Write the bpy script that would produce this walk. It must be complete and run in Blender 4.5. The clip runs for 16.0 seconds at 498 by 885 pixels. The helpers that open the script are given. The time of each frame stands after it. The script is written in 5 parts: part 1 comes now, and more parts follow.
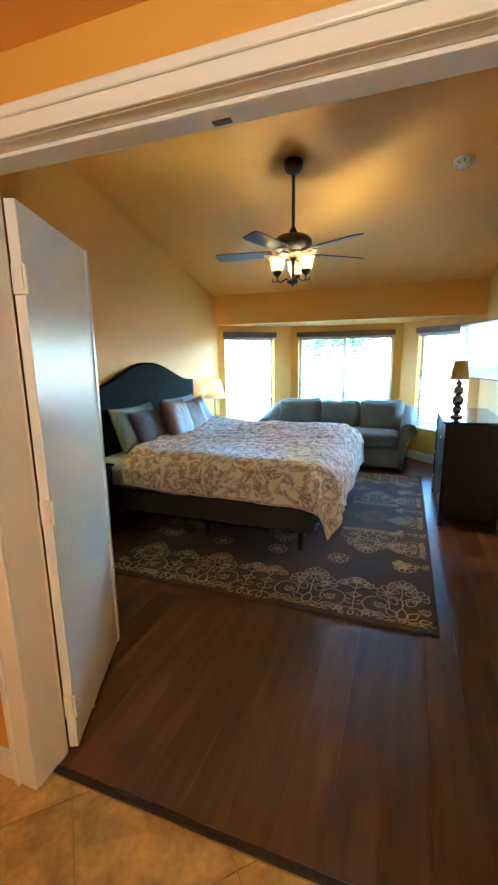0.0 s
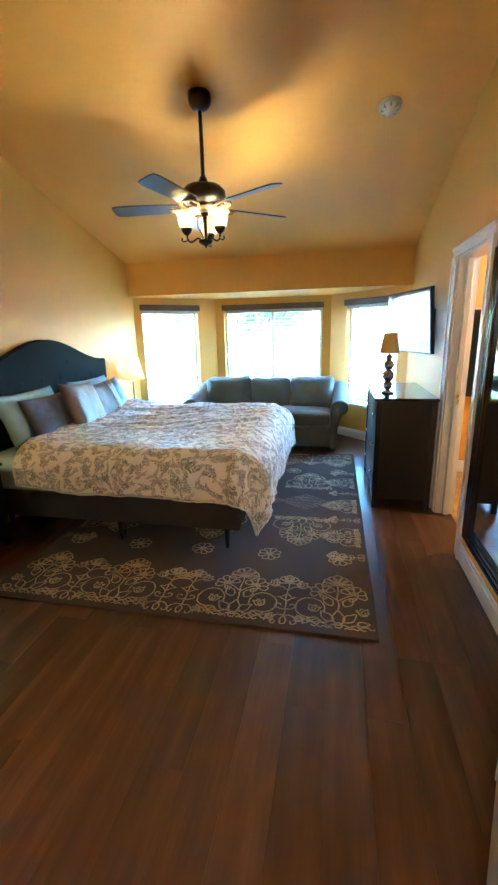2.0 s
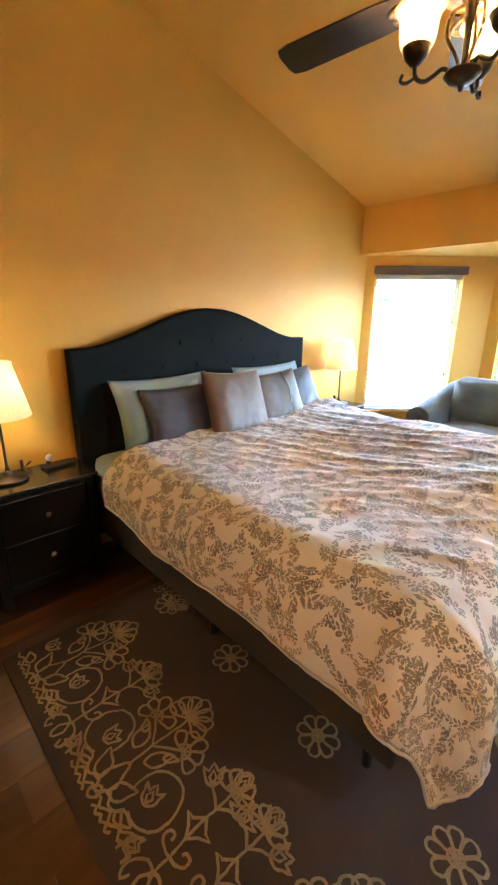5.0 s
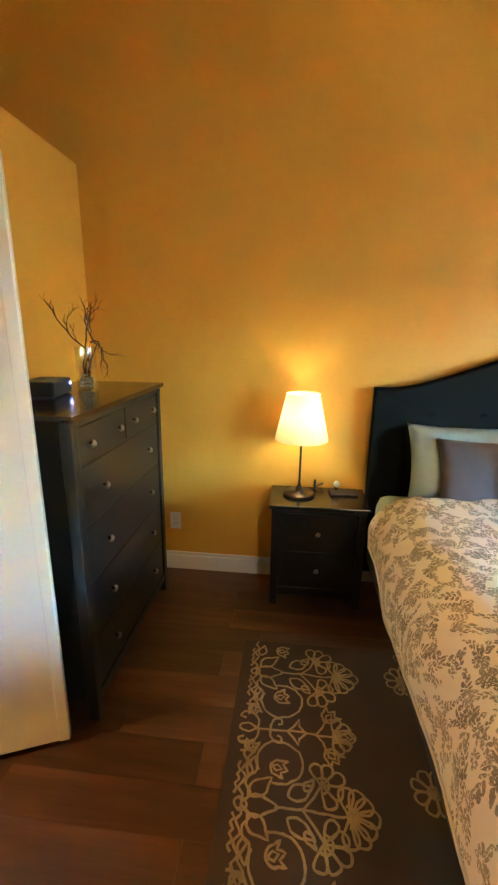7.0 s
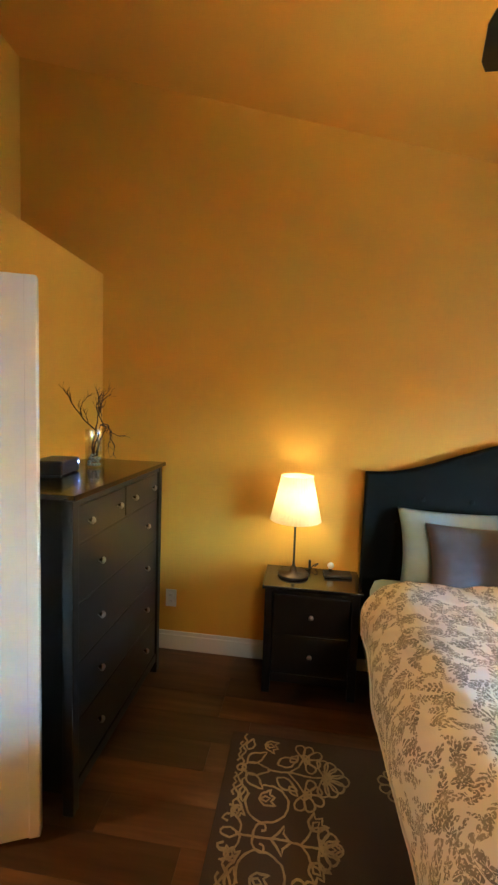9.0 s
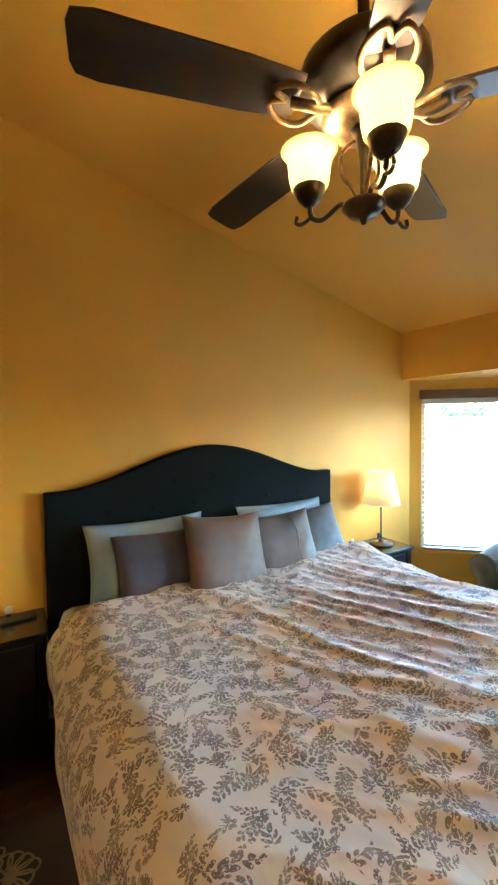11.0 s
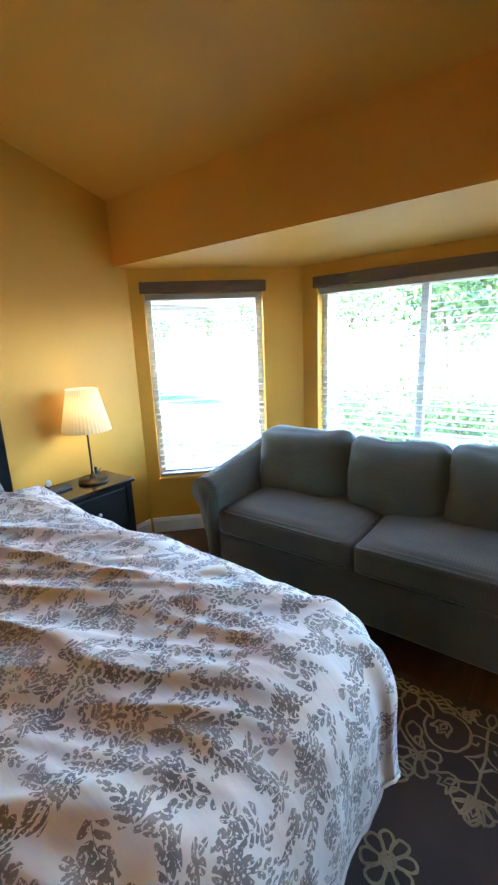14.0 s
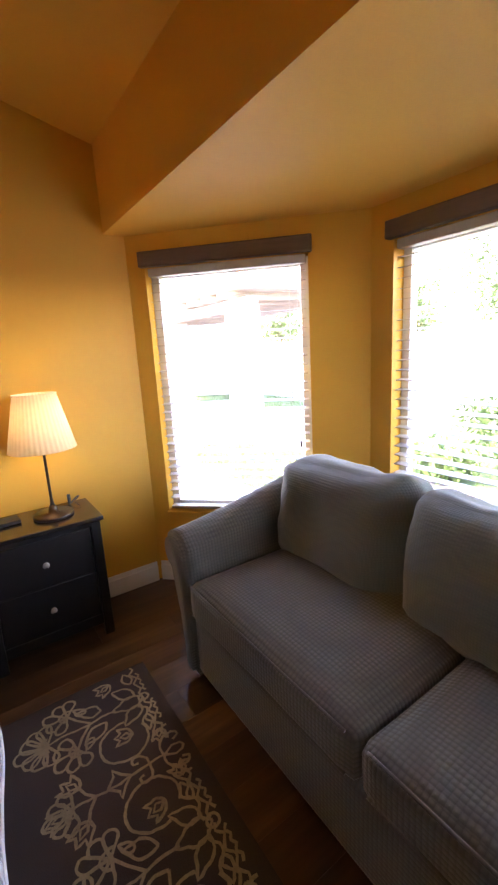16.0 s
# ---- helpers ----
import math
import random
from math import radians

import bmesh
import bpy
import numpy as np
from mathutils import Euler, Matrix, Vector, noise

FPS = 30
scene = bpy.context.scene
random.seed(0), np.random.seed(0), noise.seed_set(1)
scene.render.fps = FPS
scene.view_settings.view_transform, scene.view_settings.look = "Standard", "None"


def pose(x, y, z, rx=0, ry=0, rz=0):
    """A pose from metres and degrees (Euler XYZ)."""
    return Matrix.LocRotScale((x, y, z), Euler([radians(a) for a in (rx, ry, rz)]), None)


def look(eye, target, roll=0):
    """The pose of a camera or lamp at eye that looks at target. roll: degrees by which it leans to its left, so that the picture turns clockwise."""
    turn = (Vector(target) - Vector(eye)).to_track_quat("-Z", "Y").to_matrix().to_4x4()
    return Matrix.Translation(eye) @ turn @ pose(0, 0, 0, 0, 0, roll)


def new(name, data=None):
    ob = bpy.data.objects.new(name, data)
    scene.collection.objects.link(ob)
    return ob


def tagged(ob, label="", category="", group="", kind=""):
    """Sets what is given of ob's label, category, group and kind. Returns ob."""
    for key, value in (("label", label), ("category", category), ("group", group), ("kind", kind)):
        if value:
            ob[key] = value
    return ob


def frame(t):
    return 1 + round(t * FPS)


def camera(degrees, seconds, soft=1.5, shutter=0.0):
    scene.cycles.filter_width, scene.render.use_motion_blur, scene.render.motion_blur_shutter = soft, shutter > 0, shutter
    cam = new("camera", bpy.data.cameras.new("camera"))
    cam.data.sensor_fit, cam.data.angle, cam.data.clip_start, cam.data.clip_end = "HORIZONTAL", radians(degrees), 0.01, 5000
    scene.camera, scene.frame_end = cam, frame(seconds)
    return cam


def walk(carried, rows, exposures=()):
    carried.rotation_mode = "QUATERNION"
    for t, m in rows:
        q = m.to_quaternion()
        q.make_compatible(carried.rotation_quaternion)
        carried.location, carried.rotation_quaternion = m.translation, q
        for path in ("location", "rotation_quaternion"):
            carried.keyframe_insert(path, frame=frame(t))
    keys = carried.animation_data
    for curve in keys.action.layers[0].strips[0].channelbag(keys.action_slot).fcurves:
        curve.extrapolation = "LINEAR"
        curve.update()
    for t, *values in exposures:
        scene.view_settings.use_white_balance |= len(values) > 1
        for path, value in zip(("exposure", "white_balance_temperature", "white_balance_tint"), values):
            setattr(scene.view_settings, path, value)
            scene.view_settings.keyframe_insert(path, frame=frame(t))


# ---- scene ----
cam = camera(61.6, 16.0, soft=2.4)
PATH = [
    (0, (-0.202, 1.097, 1.555), (-0.886, 2.932, 1.148), -0.8),
    (0.5, (-0.123, 1.105, 1.562), (-0.645, 2.985, 1.119), -1.0),
    (1, (-0.086, 1.139, 1.549), (-0.508, 3.029, 1.047), -1.3),
    (1.5, (-0.098, 1.273, 1.504), (-0.492, 3.157, 0.962), -1.3),
    (2, (-0.193, 1.527, 1.525), (-0.587, 3.42, 1.011), -1.4),
    (2.5, (-0.251, 1.785, 1.489), (-0.659, 3.667, 0.947), -1.6),
    (3, (-0.258, 2.098, 1.511), (-0.718, 3.969, 0.974), -1.0),
    (5.5, (-0.53, 3.339, 1.483), (-2.165, 4.342, 0.92), -0.6),
    (6, (-0.576, 3.453, 1.506), (-2.404, 4.084, 0.998), -1.1),
    (6.5, (-0.529, 3.488, 1.581), (-2.434, 3.671, 1.002), 0.9),
    (7, (-0.416, 3.581, 1.566), (-2.338, 3.38, 1.053), 0.8),
    (7.5, (-0.377, 3.624, 1.585), (-2.294, 3.235, 1.172), 0.6),
    (8, (-0.35, 3.618, 1.608), (-2.265, 3.131, 1.299), 1.0),
    (10.5, (-0.295, 3.833, 1.633), (-2.189, 4.477, 1.631), 0.1),
    (11, (-0.37, 3.861, 1.625), (-2.091, 4.876, 1.539), -0.7),
    (11.5, (-0.433, 3.864, 1.591), (-1.936, 5.172, 1.42), -1.2),
    (12, (-0.473, 3.901, 1.561), (-1.78, 5.392, 1.298), -2.0),
    (12.5, (-0.411, 4.05, 1.562), (-1.596, 5.618, 1.193), -1.9),
    (13, (-0.347, 4.362, 1.531), (-1.575, 5.877, 1.086), -1.3),
    (13.5, (-0.312, 4.667, 1.5), (-1.484, 6.21, 1.004), -2.2),
    (14, (-0.352, 5.039, 1.473), (-1.529, 6.587, 1.006), -2.4),
    (14.5, (-0.372, 5.409, 1.45), (-1.744, 6.772, 0.942), -1.5),
    (15, (-0.398, 5.657, 1.448), (-1.848, 6.939, 0.942), -1.8),
    (15.5, (-0.485, 5.937, 1.438), (-1.961, 7.202, 0.967), -3.2),
    (16, (-0.562, 6.203, 1.376), (-2.182, 7.293, 0.947), -3.3),
]
walk(cam, [(t, look(eye, target, roll)) for t, eye, target, roll in PATH], exposures=[(0, 6.35, 4600, -8), (3, 6.85, 4450, -7), (5.5, 6.75, 5800, 8), (7, 7.2, 5450, -4), (8, 7.15, 5300, 0), (11, 6.3, 5500, -2), (13, 6.1, 5500, 1), (14.5, 5.5, 5750, 10), (16, 5.4, 7200, 34)])
# light levels
SKY, SUN = 0.15, 1.3
LAMP_W, FAN_W, HALL_W, BULB_GLOW = 0.052, 0.27, 0.62, 0.05

# ---- world, sun, exposure ----
world = bpy.data.worlds.new("sky")
scene.world = world
world.use_nodes = True
wn = world.node_tree.nodes
sky = wn.new("ShaderNodeTexSky")
sky.sky_type = "NISHITA"
sky.sun_disc = False
sky.sun_elevation = radians(52)
sky.sun_rotation = radians(200)
world.node_tree.links.new(sky.outputs[0], wn["Background"].inputs[0])
wn["Background"].inputs[1].default_value = SKY
sun = new("sun", bpy.data.lights.new("sun", "SUN"))
sun.data.energy, sun.data.angle, sun.data.color = SUN, radians(0.5), (1.0, 0.95, 0.86)
# from behind the house, over the entrance side
sun.matrix_world = look((-3.0, -9.0, 14.0), (0.0, 0.0, 0.0))

# ---- materials ----


def ramp(nt, fac, stops):
    r = nt.nodes.new("ShaderNodeValToRGB")
    els = r.color_ramp.elements
    while len(els) < len(stops):
        els.new(0.5)
    for e, (p, c) in zip(els, stops):
        e.position, e.color = p, (*c, 1)
    nt.links.new(fac, r.inputs[0])
    return r.outputs[0]


def texture(nt, kind, co, scale, **props):
    n = nt.nodes.new("ShaderNodeTex" + kind)
    n.inputs["Scale"].default_value = scale
    if "detail" in props:
        n.inputs["Detail"].default_value = props["detail"]
    nt.links.new(co, n.inputs["Vector"])
    return n


def coords(nt, kind="Object", scale=(1, 1, 1), rot=(0, 0, 0)):
    c = nt.nodes.new("ShaderNodeTexCoord")
    m = nt.nodes.new("ShaderNodeMapping")
    m.inputs["Scale"].default_value, m.inputs["Rotation"].default_value = scale, rot
    nt.links.new(c.outputs[kind], m.inputs[0])
    return m.outputs[0]


def calc(nt, op, a, b=0.0, c=0.0):
    n = nt.nodes.new("ShaderNodeMath")
    n.operation = op
    for i, v in enumerate((a, b, c)):
        if isinstance(v, (int, float)):
            n.inputs[i].default_value = v
        else:
            nt.links.new(v, n.inputs[i])
    return n.outputs[0]


def blend(nt, fac, a, b, how="MIX"):
    n = nt.nodes.new("ShaderNodeMix")
    n.data_type, n.blend_type = "RGBA", how
    for i, v in ((0, fac), (6, a), (7, b)):
        if isinstance(v, (int, float)):
            n.inputs[i].default_value = v
        elif isinstance(v, tuple):
            n.inputs[i].default_value = (*v, 1)
        else:
            nt.links.new(v, n.inputs[i])
    return n.outputs[2]


def bumped(nt, height, strength, distance):
    n = nt.nodes.new("ShaderNodeBump")
    n.inputs["Strength"].default_value, n.inputs["Distance"].default_value = strength, distance
    nt.links.new(height, n.inputs["Height"])
    return n.outputs[0]


def surface(name, base, rough=0.5, var=0.12, scale=2.5, fine=60.0, bump=0.15, dist=0.002, metal=0.0, spec=0.5, sheen=0.0, stretch=(1, 1, 1), each=0.0, coat=0.0):
    """A procedural surface: broad mottling, fine grain, relief, uneven gloss; each: change from piece to piece."""
    m = bpy.data.materials.new(name)
    m.use_nodes = True
    nt = m.node_tree
    b = nt.nodes["Principled BSDF"]
    co = coords(nt, scale=stretch)
    big = texture(nt, "Noise", co, scale, detail=4).outputs[0]
    small = texture(nt, "Noise", co, fine, detail=3).outputs[0]
    lo = tuple(max(0.0, v * (1 - var)) for v in base)
    hi = tuple(min(1.0, v * (1 + var)) for v in base)
    col = ramp(nt, big, [(0.3, lo), (0.7, hi)])
    grain = ramp(nt, small, [(0.3, (1 - var * 0.7,) * 3), (0.7, (1.0, 1.0, 1.0))])
    col = blend(nt, 1.0, col, grain, "MULTIPLY")
    if each:
        info = nt.nodes.new("ShaderNodeObjectInfo")
        shade = ramp(nt, info.outputs["Random"], [(0.0, (1 - each,) * 3), (1.0, (1.0, 1.0, 1.0))])
        col = blend(nt, 1.0, col, shade, "MULTIPLY")
    nt.links.new(col, b.inputs["Base Color"])
    nt.links.new(calc(nt, "MULTIPLY_ADD", big, min(0.16, 1.5 * var), rough - min(0.08, 0.75 * var)), b.inputs["Roughness"])
    b.inputs["Metallic"].default_value = metal
    b.inputs["Specular IOR Level"].default_value = spec
    b.inputs["Sheen Weight"].default_value = sheen
    b.inputs["Coat Weight"].default_value = coat
    if bump:
        nt.links.new(bumped(nt, small, bump, dist), b.inputs["Normal"])
    return m


def wood_floor():
    m = bpy.data.materials.new("dark_laminate")
    m.use_nodes = True
    nt = m.node_tree
    b = nt.nodes["Principled BSDF"]
    info = nt.nodes.new("ShaderNodeObjectInfo")
    c = nt.nodes.new("ShaderNodeTexCoord")
    add = nt.nodes.new("ShaderNodeVectorMath")
    add.operation = "MULTIPLY_ADD"
    nt.links.new(info.outputs["Random"], add.inputs[0])
    add.inputs[1].default_value = (31.0, 17.0, 5.0)
    nt.links.new(c.outputs["Object"], add.inputs[2])
    mp = nt.nodes.new("ShaderNodeMapping")
    mp.inputs["Scale"].default_value = (6.0, 0.55, 1.0)
    nt.links.new(add.outputs[0], mp.inputs[0])
    grain = texture(nt, "Noise", mp.outputs[0], 3.0, detail=6).outputs[0]
    streak = texture(nt, "Noise", mp.outputs[0], 14.0, detail=3).outputs[0]
    col = ramp(nt, grain, [(0.3, (0.072, 0.032, 0.013)), (0.55, (0.118, 0.054, 0.022)), (0.8, (0.190, 0.093, 0.038))])
    col = blend(nt, 0.22, col, ramp(nt, streak, [(0.35, (0.4, 0.4, 0.4)), (0.65, (1.0, 1.0, 1.0))]), "MULTIPLY")
    shade = ramp(nt, info.outputs["Random"], [(0.0, (0.70, 0.68, 0.66)), (0.5, (0.92, 0.90, 0.88)), (0.85, (1.10, 1.06, 1.0)), (1.0, (1.65, 1.55, 1.4))])
    col = blend(nt, 1.0, col, shade, "MULTIPLY")
    nt.links.new(col, b.inputs["Base Color"])
    nt.links.new(calc(nt, "MULTIPLY_ADD", grain, 0.2, 0.26), b.inputs["Roughness"])
    nt.links.new(bumped(nt, streak, 0.12, 0.001), b.inputs["Normal"])
    return m


def floral():
    """Cream cotton printed with grey-brown leafy sprigs; runs along the cloth in metres."""
    m = bpy.data.materials.new("floral_cotton")
    m.use_nodes = True
    nt = m.node_tree
    b = nt.nodes["Principled BSDF"]
    uv = coords(nt, "UV")

    def vec(op, p, q):
        n = nt.nodes.new("ShaderNodeVectorMath")
        n.operation = op
        for i, v in enumerate((p, q)):
            if isinstance(v, tuple):
                n.inputs[i].default_value = v
            else:
                nt.links.new(v, n.inputs[i])
        return n.outputs[0]

    warp = texture(nt, "Noise", uv, 7.0, detail=2)
    bent = vec("ADD", uv, vec("MULTIPLY", warp.outputs["Color"], (0.10, 0.10, 0.0)))

    def cell(scale, shift):
        """The place in its cell, turned at random, and two random numbers of the cell."""
        p = vec("ADD", bent, (shift, shift * 0.7, 0.0))
        v = texture(nt, "Voronoi", p, scale)
        v.voronoi_dimensions = "2D"
        v.inputs["Randomness"].default_value = 0.75
        local = vec("SUBTRACT", p, v.outputs["Position"])
        sep = nt.nodes.new("ShaderNodeSeparateColor")
        nt.links.new(v.outputs["Color"], sep.inputs[0])
        rot = nt.nodes.new("ShaderNodeVectorRotate")
        rot.rotation_type = "Z_AXIS"
        nt.links.new(local, rot.inputs["Vector"])
        nt.links.new(calc(nt, "MULTIPLY", sep.outputs[0], 6.283), rot.inputs["Angle"])
        xyz = nt.nodes.new("ShaderNodeSeparateXYZ")
        nt.links.new(rot.outputs[0], xyz.inputs[0])
        return xyz.outputs[0], xyz.outputs[1], sep.outputs[1], sep.outputs[2]

    def sprig(scale, shift, half, pitch, reach, keep):
        """A curved stalk with slanting leaves by turns on both sides."""
        u, v, r1, r2 = cell(scale, shift)
        v = calc(nt, "SUBTRACT", v, calc(nt, "MULTIPLY", calc(nt, "MULTIPLY", u, u), calc(nt, "MULTIPLY_ADD", r2, 12.0, -6.0)))
        side = calc(nt, "MULTIPLY", calc(nt, "GREATER_THAN", v, 0.0), 0.5)
        a = calc(nt, "ABSOLUTE", v)
        taper = calc(nt, "SUBTRACT", 1.05, calc(nt, "MULTIPLY", calc(nt, "ADD", u, half), 0.42 / half))
        length = calc(nt, "MULTIPLY", taper, reach)
        w = calc(nt, "ADD", calc(nt, "DIVIDE", calc(nt, "SUBTRACT", u, calc(nt, "MULTIPLY", a, 0.75)), pitch), side)
        w = calc(nt, "SUBTRACT", calc(nt, "FRACT", calc(nt, "ADD", w, 40.0)), 0.5)
        w = calc(nt, "DIVIDE", w, 0.36)
        q = calc(nt, "DIVIDE", calc(nt, "SUBTRACT", a, calc(nt, "MULTIPLY", length, 0.54)), calc(nt, "MULTIPLY", length, 0.5))
        inside = calc(nt, "LESS_THAN", calc(nt, "ADD", calc(nt, "MULTIPLY", w, w), calc(nt, "MULTIPLY", q, q)), 1.0)
        inside = calc(nt, "MAXIMUM", inside, calc(nt, "LESS_THAN", a, 0.0009))
        inside = calc(nt, "MULTIPLY", inside, calc(nt, "LESS_THAN", calc(nt, "ABSOLUTE", u), half))
        return calc(nt, "MULTIPLY", inside, calc(nt, "LESS_THAN", r1, keep))

    def rosette(scale, shift, radius, keep):
        """A blown flower of five ragged petals with a pale heart."""
        u, v, r1, r2 = cell(scale, shift)
        a = calc(nt, "ARCTAN2", v, u)
        r = calc(nt, "SQRT", calc(nt, "ADD", calc(nt, "MULTIPLY", u, u), calc(nt, "MULTIPLY", v, v)))
        lobe = calc(nt, "ABSOLUTE", calc(nt, "COSINE", calc(nt, "MULTIPLY", a, 2.5)))
        edge = calc(nt, "MULTIPLY", calc(nt, "MULTIPLY_ADD", lobe, 0.55, 0.45), radius)
        inside = calc(nt, "MULTIPLY", calc(nt, "LESS_THAN", r, edge), calc(nt, "GREATER_THAN", r, calc(nt, "MULTIPLY", edge, 0.22)))
        vein = calc(nt, "GREATER_THAN", calc(nt, "ABSOLUTE", calc(nt, "SINE", calc(nt, "MULTIPLY", a, 5.0))), 0.25)
        return calc(nt, "MULTIPLY", calc(nt, "MULTIPLY", inside, vein), calc(nt, "LESS_THAN", r1, keep))

    layers = [sprig(8.8, 0.0, 0.058, 0.023, 0.025, 0.92), sprig(11.0, 3.1, 0.044, 0.019, 0.020, 0.75), rosette(8.0, 5.3, 0.033, 0.8), rosette(12.0, 11.7, 0.020, 0.6), sprig(14.0, 8.9, 0.032, 0.016, 0.016, 0.65)]
    fac = layers[0]
    for q in layers[1:]:
        fac = calc(nt, "MAXIMUM", fac, q)
    worn = texture(nt, "Noise", uv, 160.0, detail=2).outputs[0]
    fac = calc(nt, "MULTIPLY", fac, calc(nt, "GREATER_THAN", worn, 0.41))
    tone = texture(nt, "Noise", uv, 14.0, detail=2).outputs[0]
    ink = ramp(nt, tone, [(0.35, (0.13, 0.118, 0.11)), (0.65, (0.33, 0.285, 0.24))])
    col = blend(nt, calc(nt, "MULTIPLY", fac, 0.92), (0.80, 0.75, 0.70), ink)
    nt.links.new(col, b.inputs["Base Color"])
    b.inputs["Roughness"].default_value = 0.7
    b.inputs["Sheen Weight"].default_value = 0.2
    wr = texture(nt, "Noise", coords(nt, "UV", (1.8, 9.0, 1), (0, 0, 0.45)), 3.0, detail=5).outputs[0]
    weave = texture(nt, "Noise", uv, 600.0).outputs[0]
    h = calc(nt, "MULTIPLY_ADD", weave, 0.02, wr)
    nt.links.new(bumped(nt, h, 0.18, 0.02), b.inputs["Normal"])
    return m


def woven(name, base, pitch, depth, rough=0.9):
    """A coarse basket weave; depth sets its relief and the shade painted into its gaps."""
    m = surface(name, base, rough, 0.15, 3.0, 250.0, 0, sheen=0.3)
    nt = m.node_tree
    b = nt.nodes["Principled BSDF"]
    co = coords(nt)
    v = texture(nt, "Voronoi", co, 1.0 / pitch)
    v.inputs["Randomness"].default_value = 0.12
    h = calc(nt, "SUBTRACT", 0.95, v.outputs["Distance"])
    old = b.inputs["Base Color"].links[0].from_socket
    # shade between the strands put into the colour: low gaps darker, crowns lighter
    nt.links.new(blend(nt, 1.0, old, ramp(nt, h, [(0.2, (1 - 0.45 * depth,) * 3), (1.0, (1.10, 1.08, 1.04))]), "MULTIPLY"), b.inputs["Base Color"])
    nt.links.new(bumped(nt, h, depth, 0.004), b.inputs["Normal"])
    return m


def clear_glass(name, tint=(1, 1, 1), gloss=0.05):
    """Thin clear glass: see-through, with a slight gloss."""
    m = bpy.data.materials.new(name)
    m.use_nodes = True
    nt = m.node_tree
    tr, gl, mx = nt.nodes.new("ShaderNodeBsdfTransparent"), nt.nodes.new("ShaderNodeBsdfGlossy"), nt.nodes.new("ShaderNodeMixShader")
    tr.inputs[0].default_value = (*tint, 1)
    gl.inputs["Roughness"].default_value = 0.02
    mx.inputs[0].default_value = gloss
    nt.links.new(tr.outputs[0], mx.inputs[1])
    nt.links.new(gl.outputs[0], mx.inputs[2])
    nt.links.new(mx.outputs[0], nt.nodes["Material Output"].inputs[0])
    return m


def shade_cloth(name, base, trans):
    """Thin cloth or frosted glass that lets lamplight through."""
    m = bpy.data.materials.new(name)
    m.use_nodes = True
    nt = m.node_tree
    out = nt.nodes["Material Output"]
    d, t, mx = nt.nodes.new("ShaderNodeBsdfDiffuse"), nt.nodes.new("ShaderNodeBsdfTranslucent"), nt.nodes.new("ShaderNodeMixShader")
    grain = texture(nt, "Noise", coords(nt), 40.0, detail=3).outputs[0]
    col = ramp(nt, grain, [(0.3, tuple(v * 0.92 for v in base)), (0.7, base)])
    nt.links.new(col, d.inputs[0])
    nt.links.new(col, t.inputs[0])
    mx.inputs[0].default_value = trans
    nt.links.new(d.outputs[0], mx.inputs[1])
    nt.links.new(t.outputs[0], mx.inputs[2])
    nt.links.new(mx.outputs[0], out.inputs[0])
    return m


def glow(name, colour, power):
    m = bpy.data.materials.new(name)
    m.use_nodes = True
    b = m.node_tree.nodes["Principled BSDF"]
    b.inputs["Emission Color"].default_value, b.inputs["Emission Strength"].default_value = (*colour, 1), power
    return m


PAINT = surface("ochre_wall_paint", (0.70, 0.370, 0.033), 0.55, 0.05, 1.2, 180.0, 0.25, 0.0015)
CEIL = surface("ochre_ceiling_paint", (0.78, 0.400, 0.045), 0.62, 0.05, 1.0, 160.0, 0.3, 0.0015)
TRIM = surface("white_trim_paint", (0.78, 0.76, 0.72), 0.28, 0.02, 3.0, 90.0, 0.08)
DOORP = surface("white_door_paint", (0.80, 0.82, 0.84), 0.22, 0.03, 2.0, 120.0, 0.06)
FLOOR = wood_floor()
TILE = surface("travertine_tile", (0.50, 0.33, 0.095), 0.3, 0.40, 7.0, 40.0, 0.1, each=0.15)
GROUT = surface("grout", (0.36, 0.24, 0.10), 0.9, 0.15, 8.0, 90.0, 0.2)
BLACKW = surface("black_brown_wood", (0.011, 0.009, 0.008), 0.33, 0.35, 3.0, 70.0, 0.1, stretch=(1, 1, 0.2))
TOPW = surface("black_brown_top", (0.020, 0.015, 0.012), 0.2, 0.3, 4.0, 80.0, 0.08, stretch=(1, 0.2, 1), coat=0.3)
KNOB = surface("brushed_nickel", (0.55, 0.53, 0.50), 0.28, 0.08, 20.0, 200.0, 0.05, metal=1.0)
BRONZE = surface("dark_bronze", (0.085, 0.062, 0.044), 0.36, 0.3, 12.0, 120.0, 0.1, metal=0.8)
ANTIQUE = surface("antique_gold_bronze", (0.30, 0.18, 0.08), 0.38, 0.45, 25.0, 90.0, 0.4, metal=0.9)
BLADE = surface("dark_walnut_blade", (0.045, 0.026, 0.016), 0.3, 0.35, 3.0, 60.0, 0.08, stretch=(0.3, 3, 3))
HEADB = surface("black_upholstery", (0.0045, 0.0065, 0.0075), 0.88, 0.2, 4.0, 400.0, 0.3, spec=0.18)
RAIL = surface("charcoal_upholstery", (0.030, 0.026, 0.025), 0.9, 0.2, 4.0, 350.0, 0.3, sheen=0.05)
SHEET = surface("sage_cotton", (0.42, 0.53, 0.55), 0.8, 0.06, 4.0, 14.0, 0.35, 0.01)
PALE = surface("pale_grey_green_cotton", (0.36, 0.51, 0.64), 0.8, 0.06, 5.0, 16.0, 0.4, 0.012)
PLUM = surface("dusky_plum_cotton", (0.085, 0.078, 0.105), 0.75, 0.12, 5.0, 18.0, 0.35, 0.01, sheen=0.2)
